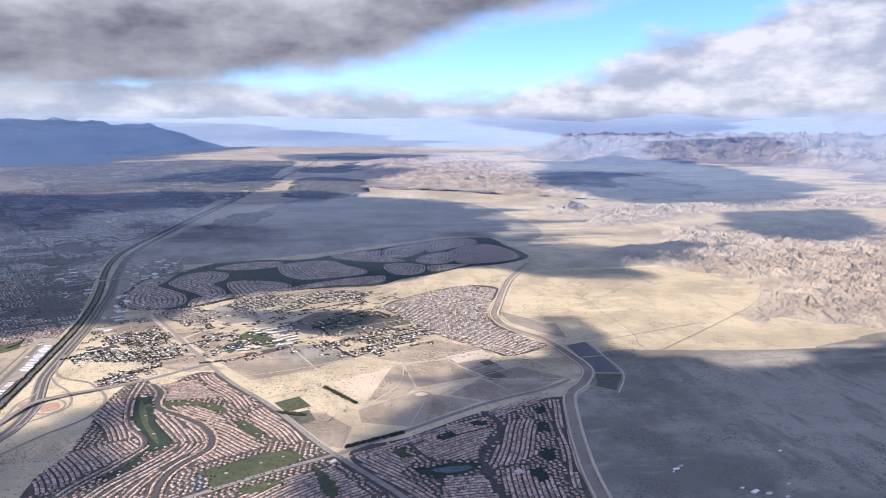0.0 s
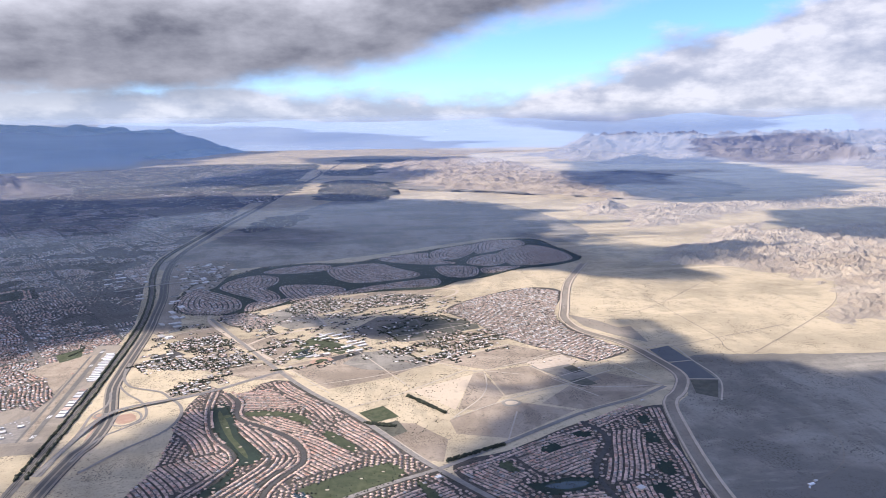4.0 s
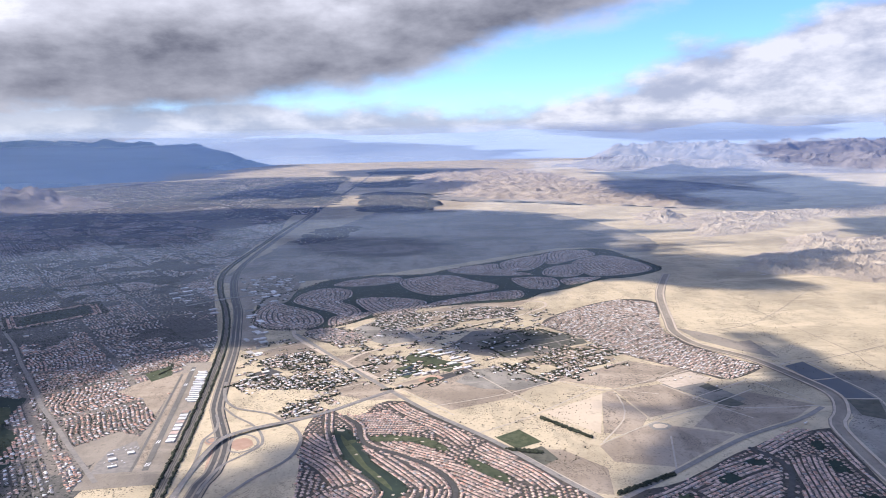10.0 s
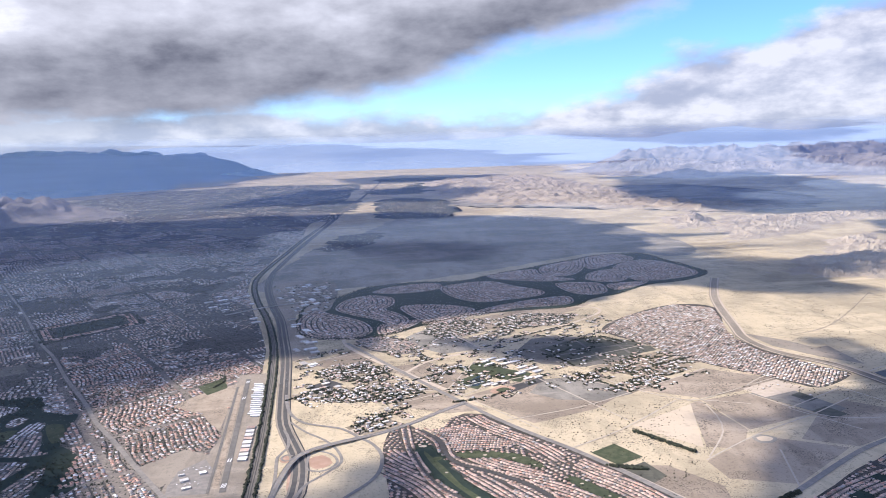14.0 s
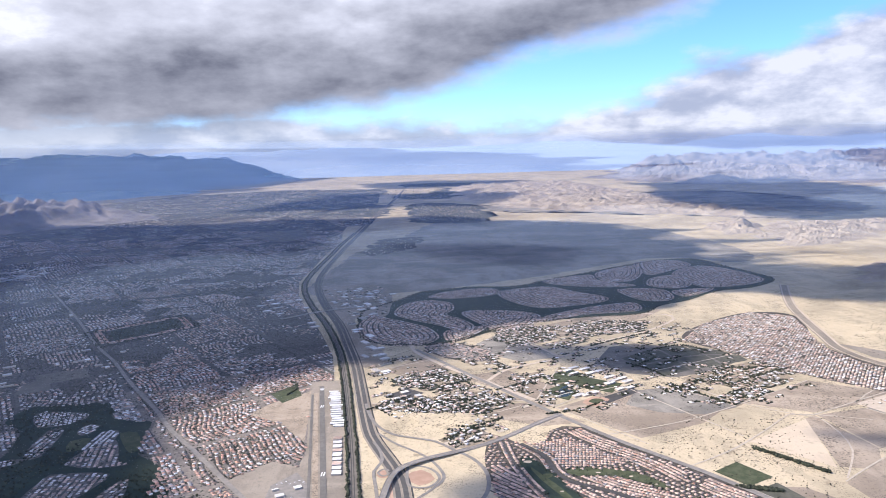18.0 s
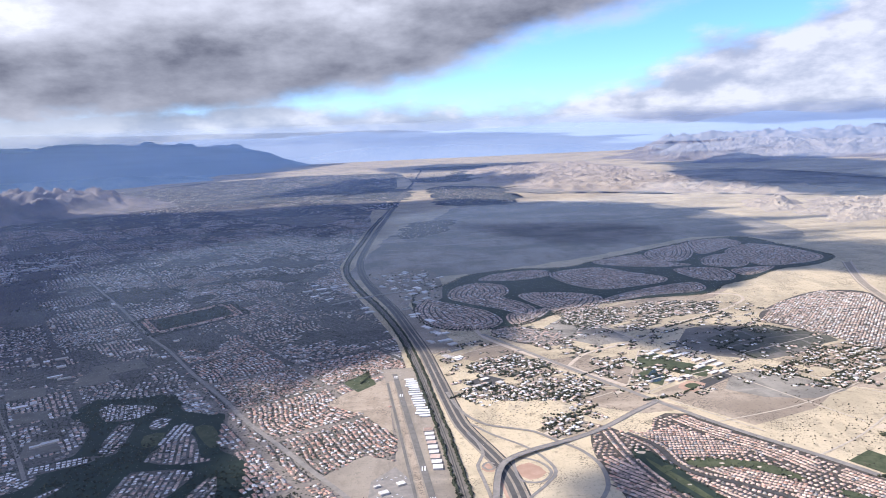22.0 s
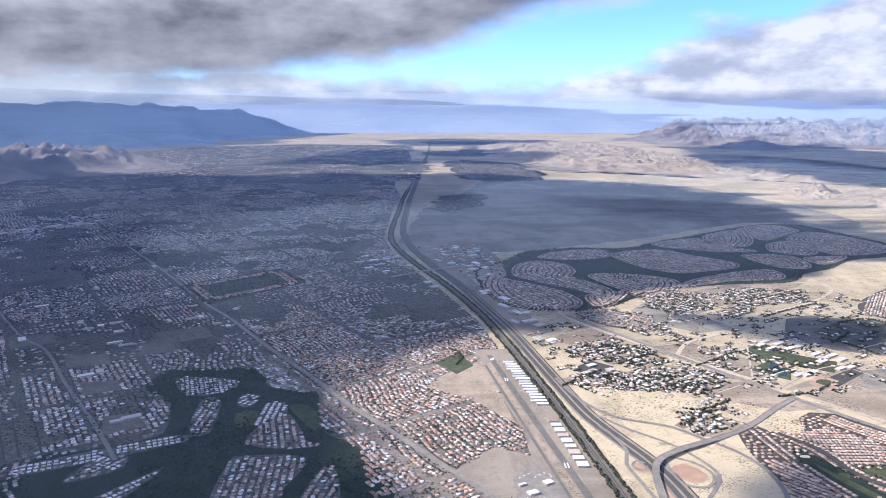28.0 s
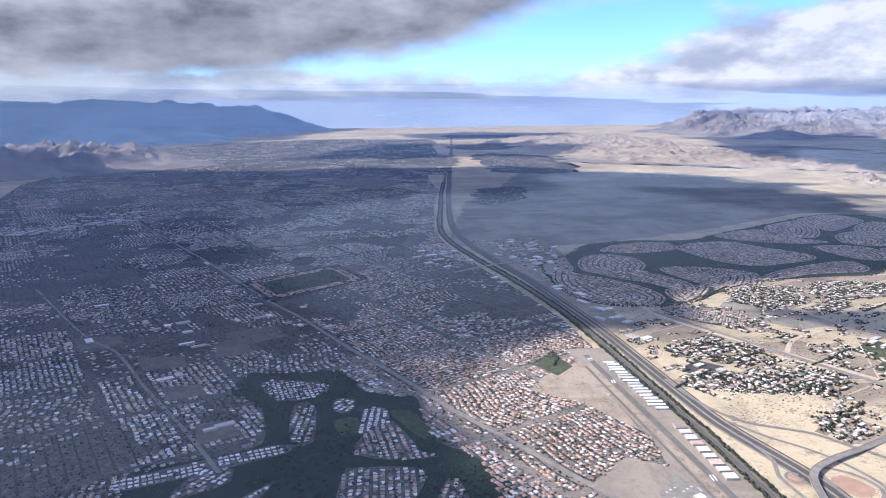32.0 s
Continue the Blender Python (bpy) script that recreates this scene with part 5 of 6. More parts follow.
for x, y, s in ((-84, 396, 1.7), (-62, 383.5, 0.9), (-78, 372, 0.7), (-70, 352, 0.8), (-66, 338, 0.7), (-75, 320, 0.6), (-52, 379, 0.8), (-46, 372, 0.6), (-34, 355, 0.7), (-28, 345, 0.6), (-36, 312, 0.8), (-24, 318, 0.7), (-16, 322, 0.7), (-20, 301, 0.6), (-3, 300, 0.6), (47, 330, 0.6), (38, 297, 0.6), (92, 332, 0.5)):
    land("bunker", [(x - s, y), (x - 0.2 * s, y + 0.7 * s), (x + s, y + 0.3 * s), (x + 0.4 * s, y - 0.6 * s)], 0.105, WASHSAND, "pale sand bunker on the golf course", 0.4)
for x, y, s in ((-80, 384, 2.2), (-73, 345, 1.8), (-57, 381, 2.0), (-30, 349, 1.6), (-18, 312, 2.2), (-32, 307, 2.0)):
    land("lawn_putting", [(x - s, y), (x, y + 0.8 * s), (x + s, y + 0.2 * s), (x + 0.2 * s, y - 0.8 * s)], 0.10, GRASS, "mown putting green", 0.6)

# the suburb, block by block, on the town's own compass
TOWN_TURN = 28.0
tc, ts = math.cos(radians(TOWN_TURN)), math.sin(radians(TOWN_TURN))
BELTS = [curve(line, 5) for line in ([(-420, 690), (-365, 740), (-310, 735), (-240, 785)], [(-500, 800), (-420, 850), (-330, 840), (-225, 905)], [(-580, 960), (-470, 1010), (-350, 985), (-225, 1045)])]
for line in BELTS:
    p = np.array(line)[RNG.integers(0, len(line), 700)] + RNG.normal(0, 1.0, (700, 2)) * (16, 7)
    blobs("trees", p, 0.3, 0.75, LEAF, "dark trees scattered through the suburb", "trees", 1.0)
VACANT = [[(-460, 1468), (-322, 1530), (-284, 1426), (-387, 1340)], [(-340, 1236), (-247, 1298), (-220, 1186), (-253, 1121)], [(-237, 1522), (-150, 1500), (-150, 1310), (-187, 1312)], [(-382, 545), (-362, 547), (-356, 536), (-373, 528)], [(-345, 515), (-327, 516), (-321, 502), (-339, 501)], [(-325, 482), (-311, 483), (-306, 472), (-320, 468)], [(-317, 530), (-306, 537), (-298, 517), (-312, 511)], [(-305, 448), (-293, 449), (-288, 438), (-300, 433)], [(-178, 380), (-166, 405), (-176, 412), (-190, 398)]]
# soil painted darker on the shaded lots, paler on the last, sunlit one
for poly in VACANT:
    land("ground_vacant", poly, 0.05, LOTSOIL if poly is not VACANT[-1] else AIRDIRT, "bare vacant ground among houses", 4, False)
for ci in range(-20, 24):
    for cj in range(-2, 32):
        u0, v0 = ci * 46.0, cj * 40.0
        w = [(-200 + u * tc - v * ts, 300 + u * ts + v * tc) for u, v in ((u0 + 1.5, v0 + 1.5), (u0 + 44.5, v0 + 1.5), (u0 + 44.5, v0 + 38.5), (u0 + 1.5, v0 + 38.5))]
        mx, my = np.array(w).mean(0)
        wx, wy = np.array([p[0] for p in w] + [mx]), np.array([p[1] for p in w] + [my])
        if mx < -335 - 0.58 * (my - 220) or not inside(wx, wy, SUBURB).any():
            continue
        # blocks in the sun take a brighter, warmer roof mix than shaded ones
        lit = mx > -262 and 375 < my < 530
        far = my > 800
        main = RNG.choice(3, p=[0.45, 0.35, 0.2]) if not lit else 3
        roofs = (
            ((GREYROOF, 0.50), (PINK, 0.22), (TILE, 0.08), (WHITEROOF, 0.20)),
            ((PINK, 0.54), (GREYROOF, 0.26), (TILE, 0.05), (WHITEROOF, 0.15)),
            ((TILE, 0.40), (PINK, 0.22), (GREYROOF, 0.22), (WHITEROOF, 0.16)),
            ((TILE, 0.38), (PINK, 0.30), (WHITEROOF, 0.22), (GREYROOF, 0.10)),
        )[main]
        # far blocks get whiter roofs, standing in for haze
        if far:
            roofs = ((GREYROOF, 0.38), (PINK, 0.34), (WHITEROOF, 0.28))
        elif not lit and RNG.random() < 0.06:
            lot = [tuple(np.array(p) * 0.55 + np.array((mx, my)) * 0.45) for p in w]
            if inside(np.array([p[0] for p in lot]), np.array([p[1] for p in lot]), SUBURB).all() and not any(inside(np.array([mx]), np.array([my]), h)[0] for h in HOLES):
                land("ground_parking", lot, 0.04, LOTSOIL, "grey parking lots and yards among houses", 1.0, False)
        ang = TOWN_TURN + float(RNG.choice([0, 90, 90, 90])) if lit or RNG.random() < 0.75 else float(RNG.uniform(-60, 60))
        pitch, lot = ((float(RNG.uniform(3.5, 4.1)), float(RNG.uniform(1.2, 1.4))) if lit else (float(RNG.uniform(3.8, 4.9)), float(RNG.uniform(1.25, 1.6)))) if not far else (6.0, 2.3)
        s, streets = rows(w, ang, pitch, lot, float(RNG.choice([0, 0, 1.5, 3])), 50, float(RNG.uniform(0, 6)))
        s = s[inside(s[:, 0], s[:, 1], SUBURB)]
        s = clear_of(s, ROADS, HOLES + VACANT)
        s = s[RNG.random(len(s)) < (0.84 if lit else float(RNG.choice([0.25, 0.5, 0.65, 0.8, 0.9])))]
        if not lit:
            s = s[fbm(s[:, 0], s[:, 1], 0.03, 4, 77) < 0.58]
        if len(s) < 5:
            continue
        s[:, 0:2] += RNG.normal(0, 0.2, (len(s), 2))
        s[:, 2] += RNG.normal(0, 0.10, len(s)) + RNG.choice([0, np.pi / 2], len(s), p=[0.7, 0.3])
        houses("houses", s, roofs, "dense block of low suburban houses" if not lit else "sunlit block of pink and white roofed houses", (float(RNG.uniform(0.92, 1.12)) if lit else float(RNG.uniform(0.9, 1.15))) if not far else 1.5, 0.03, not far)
        tract_streets("streets", streets, w, 0.7, 0.06, ASPHALT, "suburban streets", HOLES + VACANT, [(HWY, 5), (RAIL, 4)], SUBURB)
        # fewer trees in far blocks lighten them as haze would
        xy = spread(w, int(len(s) * (4.4 if lit else float(RNG.uniform(2.5, 6)) if not far else float(RNG.uniform(0.6, 1.8)))))
        xy = xy[inside(xy[:, 0], xy[:, 1], SUBURB)]
        t3 = clear_of(np.concatenate([xy, xy[:, :1]], 1), [(HWY, 5), (RAIL, 3), (ROAD_LEFT, 1.5)], [AIRPORT, LOT] + VACANT)
        if len(t3):
            blobs("trees", t3[:, :2], 0.18, 0.42 if not far else 0.7, LEAF, "dark garden trees between houses", "trees", 1.0)

# ---- golf houses of the suburb ----
for poly, ang, pale in (
    ([(-289, 478), (-286, 484), (-264, 477), (-269, 465.5), (-280.5, 463.7)], 15, 0.9), ([(-273, 433), (-274.4, 460), (-268, 458.5), (-266, 431)], 86, 0.6),
    ([(-261, 453), (-261.4, 463), (-254.5, 462), (-255.8, 451.5)], 60, 0.9), ([(-252, 434.5), (-251.5, 452), (-249, 454.6), (-244.4, 454), (-243, 444), (-246.4, 440.7)], 85, 0.9),
    ([(-253, 422), (-251, 434.4), (-242.5, 444), (-233.5, 421.7), (-228.6, 418.3), (-240, 417)], 100, 0.1), ([(-318, 413), (-276.5, 430.6), (-273, 425), (-316, 407)], 19, 0.9),
    ([(-300, 402), (-296, 418), (-289.4, 420), (-285.6, 410)], 60, 0.6), ([(-292, 388), (-276.3, 407), (-274.5, 406.7), (-284, 386)], 49, 0.6),
    ([(-256, 380), (-256, 410), (-251.7, 413.6), (-233, 411), (-237.4, 393), (-242, 380)], 90, 0.2), ([(-233, 380), (-229.8, 399.7), (-225, 405.5), (-222, 380)], 75, 0.1),
):
    land("ground_cluster", poly, 0.07, TOWN, "yards of a house cluster on the golf course", 1)
    tract("houses", poly, ang, ((WHITEROOF, pale), (PINK, (1 - pale) * 0.6), (GREYROOF, (1 - pale) * 0.4)), "pale-roofed house cluster on the golf course", 4.2, 1.7, 0, 60, 0, (), (), 0.9, 0.4, False)
land("lawn_green", [(-260.6, 445.6), (-253, 447.5), (-252.7, 436), (-258, 435)], 0.08, GRASS, "brighter green fairway", 1)
land("lawn_green", [(-243, 451), (-236, 450.4), (-229.6, 434), (-232, 429), (-238.5, 440)], 0.08, GRASS, "brighter green fairway", 1)

# ---- trees and shrubs ----
belt = np.array(curve([(p[0], p[1]) for p in RAIL if 330 < p[1] < 1200][::3], 0.5))
for off in (-1.9, 1.9):
    b = np.array(beside(belt, off))
    blobs("trees", b + RNG.normal(0, 0.25, b.shape), 0.35, 0.75, LEAF, "dark tamarisk windbreak along the railway", "trees", 1.3)
for a, b in (((0, 394), (14, 371)), ((8, 326), (32, 336)), ((-20, 366), (-9, 361))):
    s = RNG.random((260, 1))
    blobs("trees", np.array(a) * (1 - s) + np.array(b) * s + RNG.normal(0, 0.5, (260, 2)), 0.3, 0.7, LEAF, "dark windbreak of bushy trees", "trees", 1.2)
xy = spread(GOLF_W, 3600, 0.48, 5)
blobs("trees", xy, 0.3, 0.6, LEAF, "dark trees along the fairways", "trees", 1.1)
for line in GREENS_G + GREENS_H:
    c = np.array(curve(line, 1.0, True))
    blobs("trees", c + RNG.normal(0, 0.7, c.shape), 0.2, 0.45, LEAF, "small trees on the fairways", "trees", 1.1)
DESERT = [(-140, 560), (-60, 600), (60, 640), (200, 620), (240, 420), (140, 380), (60, 350), (0, 320), (-60, 430), (-140, 440)]
xy = clear_of(np.concatenate([spread(DESERT, 6000, 0.55, 4), spread(DESERT, 14000, 0.62, 14), np.zeros((1, 2))])[:, [0, 1, 1]], ROADS, [TRACT_G, TRACT_H, TRACT_D])
blobs("shrubs", xy[:, :2], 0.12, 0.4, SHRUB, "scattered desert shrubs", "shrubs", 0.8)
xy = spread([(110, 250), (140, 380), (400, 420), (400, 120)], 3000, 0.5, 6)
blobs("shrubs", xy, 0.12, 0.3, SHRUB, "scattered desert shrubs", "shrubs", 0.8)

# ---- clouds above the view, added to shade the ground ----
def cloud(poly, base, thick, step, label, seed, soft=50.0, ragged=70.0, drop=True):
    """A flat-based cloud, added above the view over the ground outline that it shades."""
    k = base / SUN_WAY.z if drop else 0
    q = [(x + SUN_WAY.x * k, y + SUN_WAY.y * k) for x, y in poly]
    a = np.array(q)
    x0, y0 = a.min(0) - soft
    x1, y1 = a.max(0) + soft
    X, Y = np.meshgrid(np.arange(x0, x1, step), np.arange(y0, y1, step))
    d = depth_in(X, Y, q) + (fbm(X, Y, 1 / ragged, 5, seed) - 0.5) * ragged * 1.2 + (fbm(X, Y, 1 / 26, 4, seed + 21) - 0.5) * min(ragged, 60) * 0.8
    den = np.clip(d / soft * 0.5 + 0.25, 0, 1)
    billow = np.abs(fbm(X, Y, 0.009, 5, seed + 4, 0.55) * 2 - 1) + 0.5 * np.abs(fbm(X, Y, 0.03, 4, seed + 6, 0.55) * 2 - 1)
    low = base - np.sqrt(den) * (0.32 - billow) * thick * 0.4
    top = base + den**0.38 * thick * (0.3 + 1.2 * fbm(X, Y, 0.016, 6, seed + 7, 0.58))
    ny, nx = X.shape
    keep = den > 0.07
    n = nx * ny
    idx = np.arange(n).reshape(ny, nx)
    ok = keep[:-1, :-1] | keep[1:, :-1] | keep[:-1, 1:] | keep[1:, 1:]
    quads = np.stack([idx[:-1, :-1], idx[:-1, 1:], idx[1:, 1:], idx[1:, :-1]], 2)[ok]
    used = np.unique(quads)
    back = np.full(n, -1)
    back[used] = np.arange(len(used))
    root = tagged(new("cloud"), label, "cloud")
    for name, level, f in (("shade_cloud_base", low, quads[:, ::-1]), ("shade_cloud_top", np.maximum(top, low + 0.5), quads)):
        me = bpy.data.meshes.new(name)
        me.from_pydata(np.stack([X, Y, level], 2).reshape(-1, 3)[used].tolist(), [], back[f].tolist())
        me.materials.append(CLOUD)
        at = me.attributes.new("body", "FLOAT", "POINT")
        at.data.foreach_set("value", den.ravel()[used].astype(np.float32))
        me.polygons.foreach_set("use_smooth", np.ones(len(me.polygons), bool))
        new(name, me).parent = root
    return root


BASE = 620.0
cloud([(-2600, 330), (-321, 330), (-212, 355), (-216, 415), (-230, 440), (-243, 470), (-238, 500), (-205, 524), (-137, 526), (-106, 565), (-54, 588), (5, 617), (56, 647), (127, 659), (154, 628), (209, 600), (268, 622), (250, 650), (330, 652), (300, 690), (400, 728), (247, 752), (230, 829), (300, 846), (205, 868), (214, 930), (300, 948), (222, 985), (225, 1060), (310, 1082), (216, 1112), (210, 1181), (103, 1289), (-22, 1450), (-466, 1480), (-1200, 1560), (-2600, 1700)], BASE, 34, 7, "broad grey flat-based cloud above view, added to shade the town", 101, 34, 70)
cloud([(163, 420), (197, 413), (211, 389), (243, 383), (268, 405), (328, 415), (700, 420), (900, 100), (200, 0), (40, 150), (-10, 285), (2, 338), (14, 360), (36, 378), (56, 396), (88, 424), (115, 428), (132, 456), (144, 492), (160, 472)], 560, 22, 5, "ragged grey cloud above view, added to shade the scrub plain", 111, 18, 36)
cloud([(703, 2435), (1188, 2333), (1000, 1430), (810, 1163), (605, 1034), (472, 1137), (441, 1462)], 830, 44, 10, "long white-topped cloud above view, added to shade the far desert", 121, 60, 110)
cloud([(562, 1006), (769, 1003), (689, 836), (592, 723), (434, 752)], BASE, 26, 7, "small broken cloud above view, added to shade the hills", 131, 40, 80)
cloud([(-60, 541), (-9, 553), (37, 527), (45, 492), (-1, 484), (-40, 503)], 640, 14, 4, "thin broken cloud scrap above view, added for its ground shadow", 141, 26, 40)
cloud([(-150, 330), (-132, 372), (-104, 400), (-84, 402), (-74, 365), (-82, 320), (-110, 290)], 640, 9, 3, "thin broken cloud scrap above view, added for its ground shadow", 157, 26, 34)
cloud([(30, 412), (60, 405), (72, 388), (50, 380), (28, 395)], 640, 8, 3, "thin broken cloud scrap above view, added for its ground shadow", 151, 18, 26)
cloud([(-420, 1760), (60, 1680), (240, 1880), (120, 2250), (-300, 2350)], 1000, 26, 10, "thin broken cloud above view, added to shade the far valley", 171, 90, 160)
cloud([(-2800, 2050), (-900, 2150), (-560, 2900), (-300, 4300), (-2800, 4500)], 1150, 60, 22, "heavy grey cloud above view, added to shade the massif", 161, 120, 240)
cloud([(-100, 2600), (300, 2500), (500, 2900), (100, 3300), (-200, 3100)], 1150, 30, 14, "thin broken cloud above view, added to shade the far valley", 191, 110, 190)

# ---- houses one by one ----
def part(name, verts, faces, mat, parent, label=""):
    ob = new(name, mesh_of(name, verts, faces, [mat]))
    ob.parent = parent
    return tagged(ob, label) if label else ob


def block(x0, x1, y0, y1, z0, z1, inset=0.0):
    v = [(x0, y0, z0), (x1, y0, z0), (x1, y1, z0), (x0, y1, z0), (x0 + inset, y0 + inset, z1), (x1 - inset, y0 + inset, z1), (x1 - inset, y1 - inset, z1), (x0 + inset, y1 - inset, z1)]
    return v, [(3, 2, 1, 0), (4, 5, 6, 7), (0, 1, 5, 4), (1, 2, 6, 5), (2, 3, 7, 6), (3, 0, 4, 7)]


def hip_roof(x0, x1, y0, y1, z, h, over=0.05):
    x0, x1, y0, y1 = x0 - over, x1 + over, y0 - over, y1 + over
    w = (y1 - y0) / 2
    along = min(w, (x1 - x0) / 2 - 0.03)
    ym = (y0 + y1) / 2
    v = [(x0, y0, z), (x1, y0, z), (x1, y1, z), (x0, y1, z), (x0 + along, ym, z + h), (x1 - along, ym, z + h)]
    return v, [(0, 1, 5, 4), (1, 2, 5), (2, 3, 4, 5), (3, 0, 4), (3, 2, 1, 0)]


def house(tile, long, wide, wing, side):
    root = tagged(new("house"), "single-storey stucco house with a hipped tile roof", "house", "houses of the golf tracts")
    l, w = long / 2, wide / 2
    part("wall", *block(-l, l, -w, w, 0, 0.22), STUCCO, root)
    part("roof", *hip_roof(-l, l, -w, w, 0.22, 0.19), tile, root)
    c = side * l * 0.45
    garage = part("garage", *block(c - 0.27, c + 0.27, -w - wing, -w + 0.1, 0, 0.2), STUCCO, root)
    v, f = hip_roof(-w - wing, -w + 0.3, c - 0.27, c + 0.27, 0.2, 0.14)
    part("garage_roof", [(b, a, h) for a, b, h in v], [tuple(reversed(q)) for q in f], tile, garage)
    part("garage_door", *block(c - 0.19, c + 0.19, -w - wing - 0.012, -w - wing, 0.0, 0.16), PAINT, garage)
    return root


kinds = [house(PINK, 1.12, 0.9, 0.3, 1), house(PINK, 1.08, 1.0, 0.25, -1), house(PINK, 1.15, 0.85, 0.36, -1), house(TILE, 1.1, 0.95, 0.3, 1), house(GREYROOF, 1.1, 0.9, 0.3, -1)]
used = set()
for i, (x, y, a) in enumerate(NEAR_HOUSES):
    k = int(RNG.choice(5, p=[0.3, 0.25, 0.25, 0.12, 0.08]))
    m = pose(x, y, 0.035, 0, 0, math.degrees(a))
    if k in used:
        copy_thing(kinds[k], m)
    else:
        kinds[k].matrix_basis = m
        used.add(k)


# ---- large buildings ----
def building(name, label, category, x, y, turn, long, wide, high, roof=WHITEROOF, wall=STUCCO, units=3, group="", gable=False):
    root = tagged(new(name), label, category, group)
    l, w = long / 2, wide / 2
    part("wall", *block(-l, l, -w, w, 0, high), wall, root)
    if gable:
        v = [(-l - 0.05, -w - 0.05, high), (l + 0.05, -w - 0.05, high), (l + 0.05, w + 0.05, high), (-l - 0.05, w + 0.05, high), (-l - 0.05, 0, high + w * 0.3), (l + 0.05, 0, high + w * 0.3)]
        part("roof", v, [(0, 1, 5, 4), (2, 3, 4, 5), (1, 2, 5), (3, 0, 4), (3, 2, 1, 0)], roof, root)
        part("door", *block(-l * 0.6, l * 0.6, -w - 0.02, -w - 0.003, 0, high * 0.8), PAINT, root)
    else:
        top = part("roof", *block(-l + 0.06, l - 0.06, -w + 0.06, w - 0.06, high, high + 0.03), roof, root)
        for px, py, qx, qy in ((-l, -w, l, -w + 0.06), (-l, w - 0.06, l, w), (-l, -w + 0.06, -l + 0.06, w - 0.06), (l - 0.06, -w + 0.06, l, w - 0.06)):
            part("parapet", *block(px, qx, py, qy, high, high + 0.09), wall, root)
        for k in range(units):
            ux, uy = float(RNG.uniform(-l * 0.7, l * 0.7)), float(RNG.uniform(-w * 0.6, w * 0.6))
            part("roof_unit", *block(ux - 0.12, ux + 0.12, uy - 0.09, uy + 0.09, high + 0.03, high + 0.16, 0.02), CONCRETE, top)
    root.matrix_basis = pose(x, y, 0.08, 0, 0, turn)
    return root


for i in range(17):
    building("hangar", "pale metal aircraft hangar beside the runway", "hangar", -157.2 + i * 0.22 + (0.5 if i % 3 else 0), 487 - i * 2.75, -4, 4.2 + (i % 4) * 0.5, 1.7, 0.45, WHITEROOF, CONCRETE, 0, "hangars along the runway", True)
for i in range(9):
    building("hangar", "wide pale hangar with a flat roof", "hangar", -153.0 + i * 0.12, 429 - i * 3.9, -4, 3.4, 2.6 if i % 2 else 3.2, 0.5, WHITEROOF if i % 3 else PINK, CONCRETE, 2, "hangars along the runway")
land("apron", [(-175, 380), (-174, 392), (-166, 401), (-161.5, 391), (-160, 372), (-174, 372)], 0.07, ROADGREY, "grey concrete aircraft apron", 0, False)
for x, y, l, w in ((-164.6, 388.6, 2.6, 2.2), (-170, 383.5, 3.0, 2.2), (-168, 377, 3.2, 1.4), (-172, 388, 2.2, 1.0)):
    building("terminal", "flat-roofed pale airfield building", "building", x, y, 20, l, w, 0.5, WHITEROOF, CONCRETE, 2)
SHEDS = [(-150, 745), (-140, 728), (-165, 742), (-172, 735), (-132, 700), (-145, 640), (-152, 625), (-148, 608), (-143, 545), (-134, 560), (-167, 700), (-148, 718), (-142, 688), (-137, 652), (-148, 752), (-135, 739), (-138, 561), (-134, 546), (-137, 517), (-132, 528), (-160, 720), (-155, 735), (-140, 715), (-150, 700), (-138, 670), (-146, 668), (-150, 655), (-140, 590), (-143, 575), (-158, 690)]
for x, y in SHEDS:
    building("warehouse", "white-roofed warehouse beside the freeway", "warehouse", x, y, float(RNG.choice([28, -62])), float(RNG.uniform(3.5, 8)), float(RNG.uniform(2.5, 4.5)), 0.6, WHITEROOF if RNG.random() < 0.7 else GREYROOF, CONCRETE, 3, "warehouses by the freeway")
for x, y in ((-212, 705), (-203, 714), (-208, 690), (-215, 680), (-204, 668), (-222, 700), (-218, 720)):
    building("warehouse", "pale warehouse across the railway", "warehouse", x, y, 28, float(RNG.uniform(4, 8)), float(RNG.uniform(2.5, 4)), 0.6, WHITEROOF, CONCRETE, 3, "warehouses by the freeway")
BOXES = [(-349, 554), (-345, 559), (-339, 563), (-329, 531), (-323, 527), (-322, 589), (-309, 592), (-314, 564), (-304, 568), (-285, 584), (-289, 557), (-283, 552), (-299, 443), (-295, 446), (-322, 493), (-326, 489), (-373, 540), (-385, 529), (-380, 536), (-320, 906), (-437, 914), (-351, 796), (-466, 741), (-300, 570), (-333, 548), (-357, 566), (-390, 600), (-376, 640), (-420, 760), (-400, 700), (-270, 548), (-330, 620), (-300, 720), (-360, 700), (-440, 820), (-500, 780), (-520, 800)]
for x, y in BOXES:
    building("store", "long pale-roofed store among parking lots", "store", x, y, float(RNG.choice([28, 28, -62])), float(RNG.uniform(3, 7)), float(RNG.uniform(1.6, 3.2)), 0.55, WHITEROOF if RNG.random() < 0.75 else CONCRETE, STUCCO, 4, "stores of the suburb")
for k in range(34):
    f = k / 33
    building("warehouse", "long pale warehouse in a far industrial strip", "warehouse", -552 + 76 * f + float(RNG.normal(0, 3)), 835 + 84 * f + float(RNG.normal(0, 7)), 48, float(RNG.uniform(5, 11)), float(RNG.uniform(3, 5)), 0.7, WHITEROOF, CONCRETE, 2, "warehouses of the industrial strip")
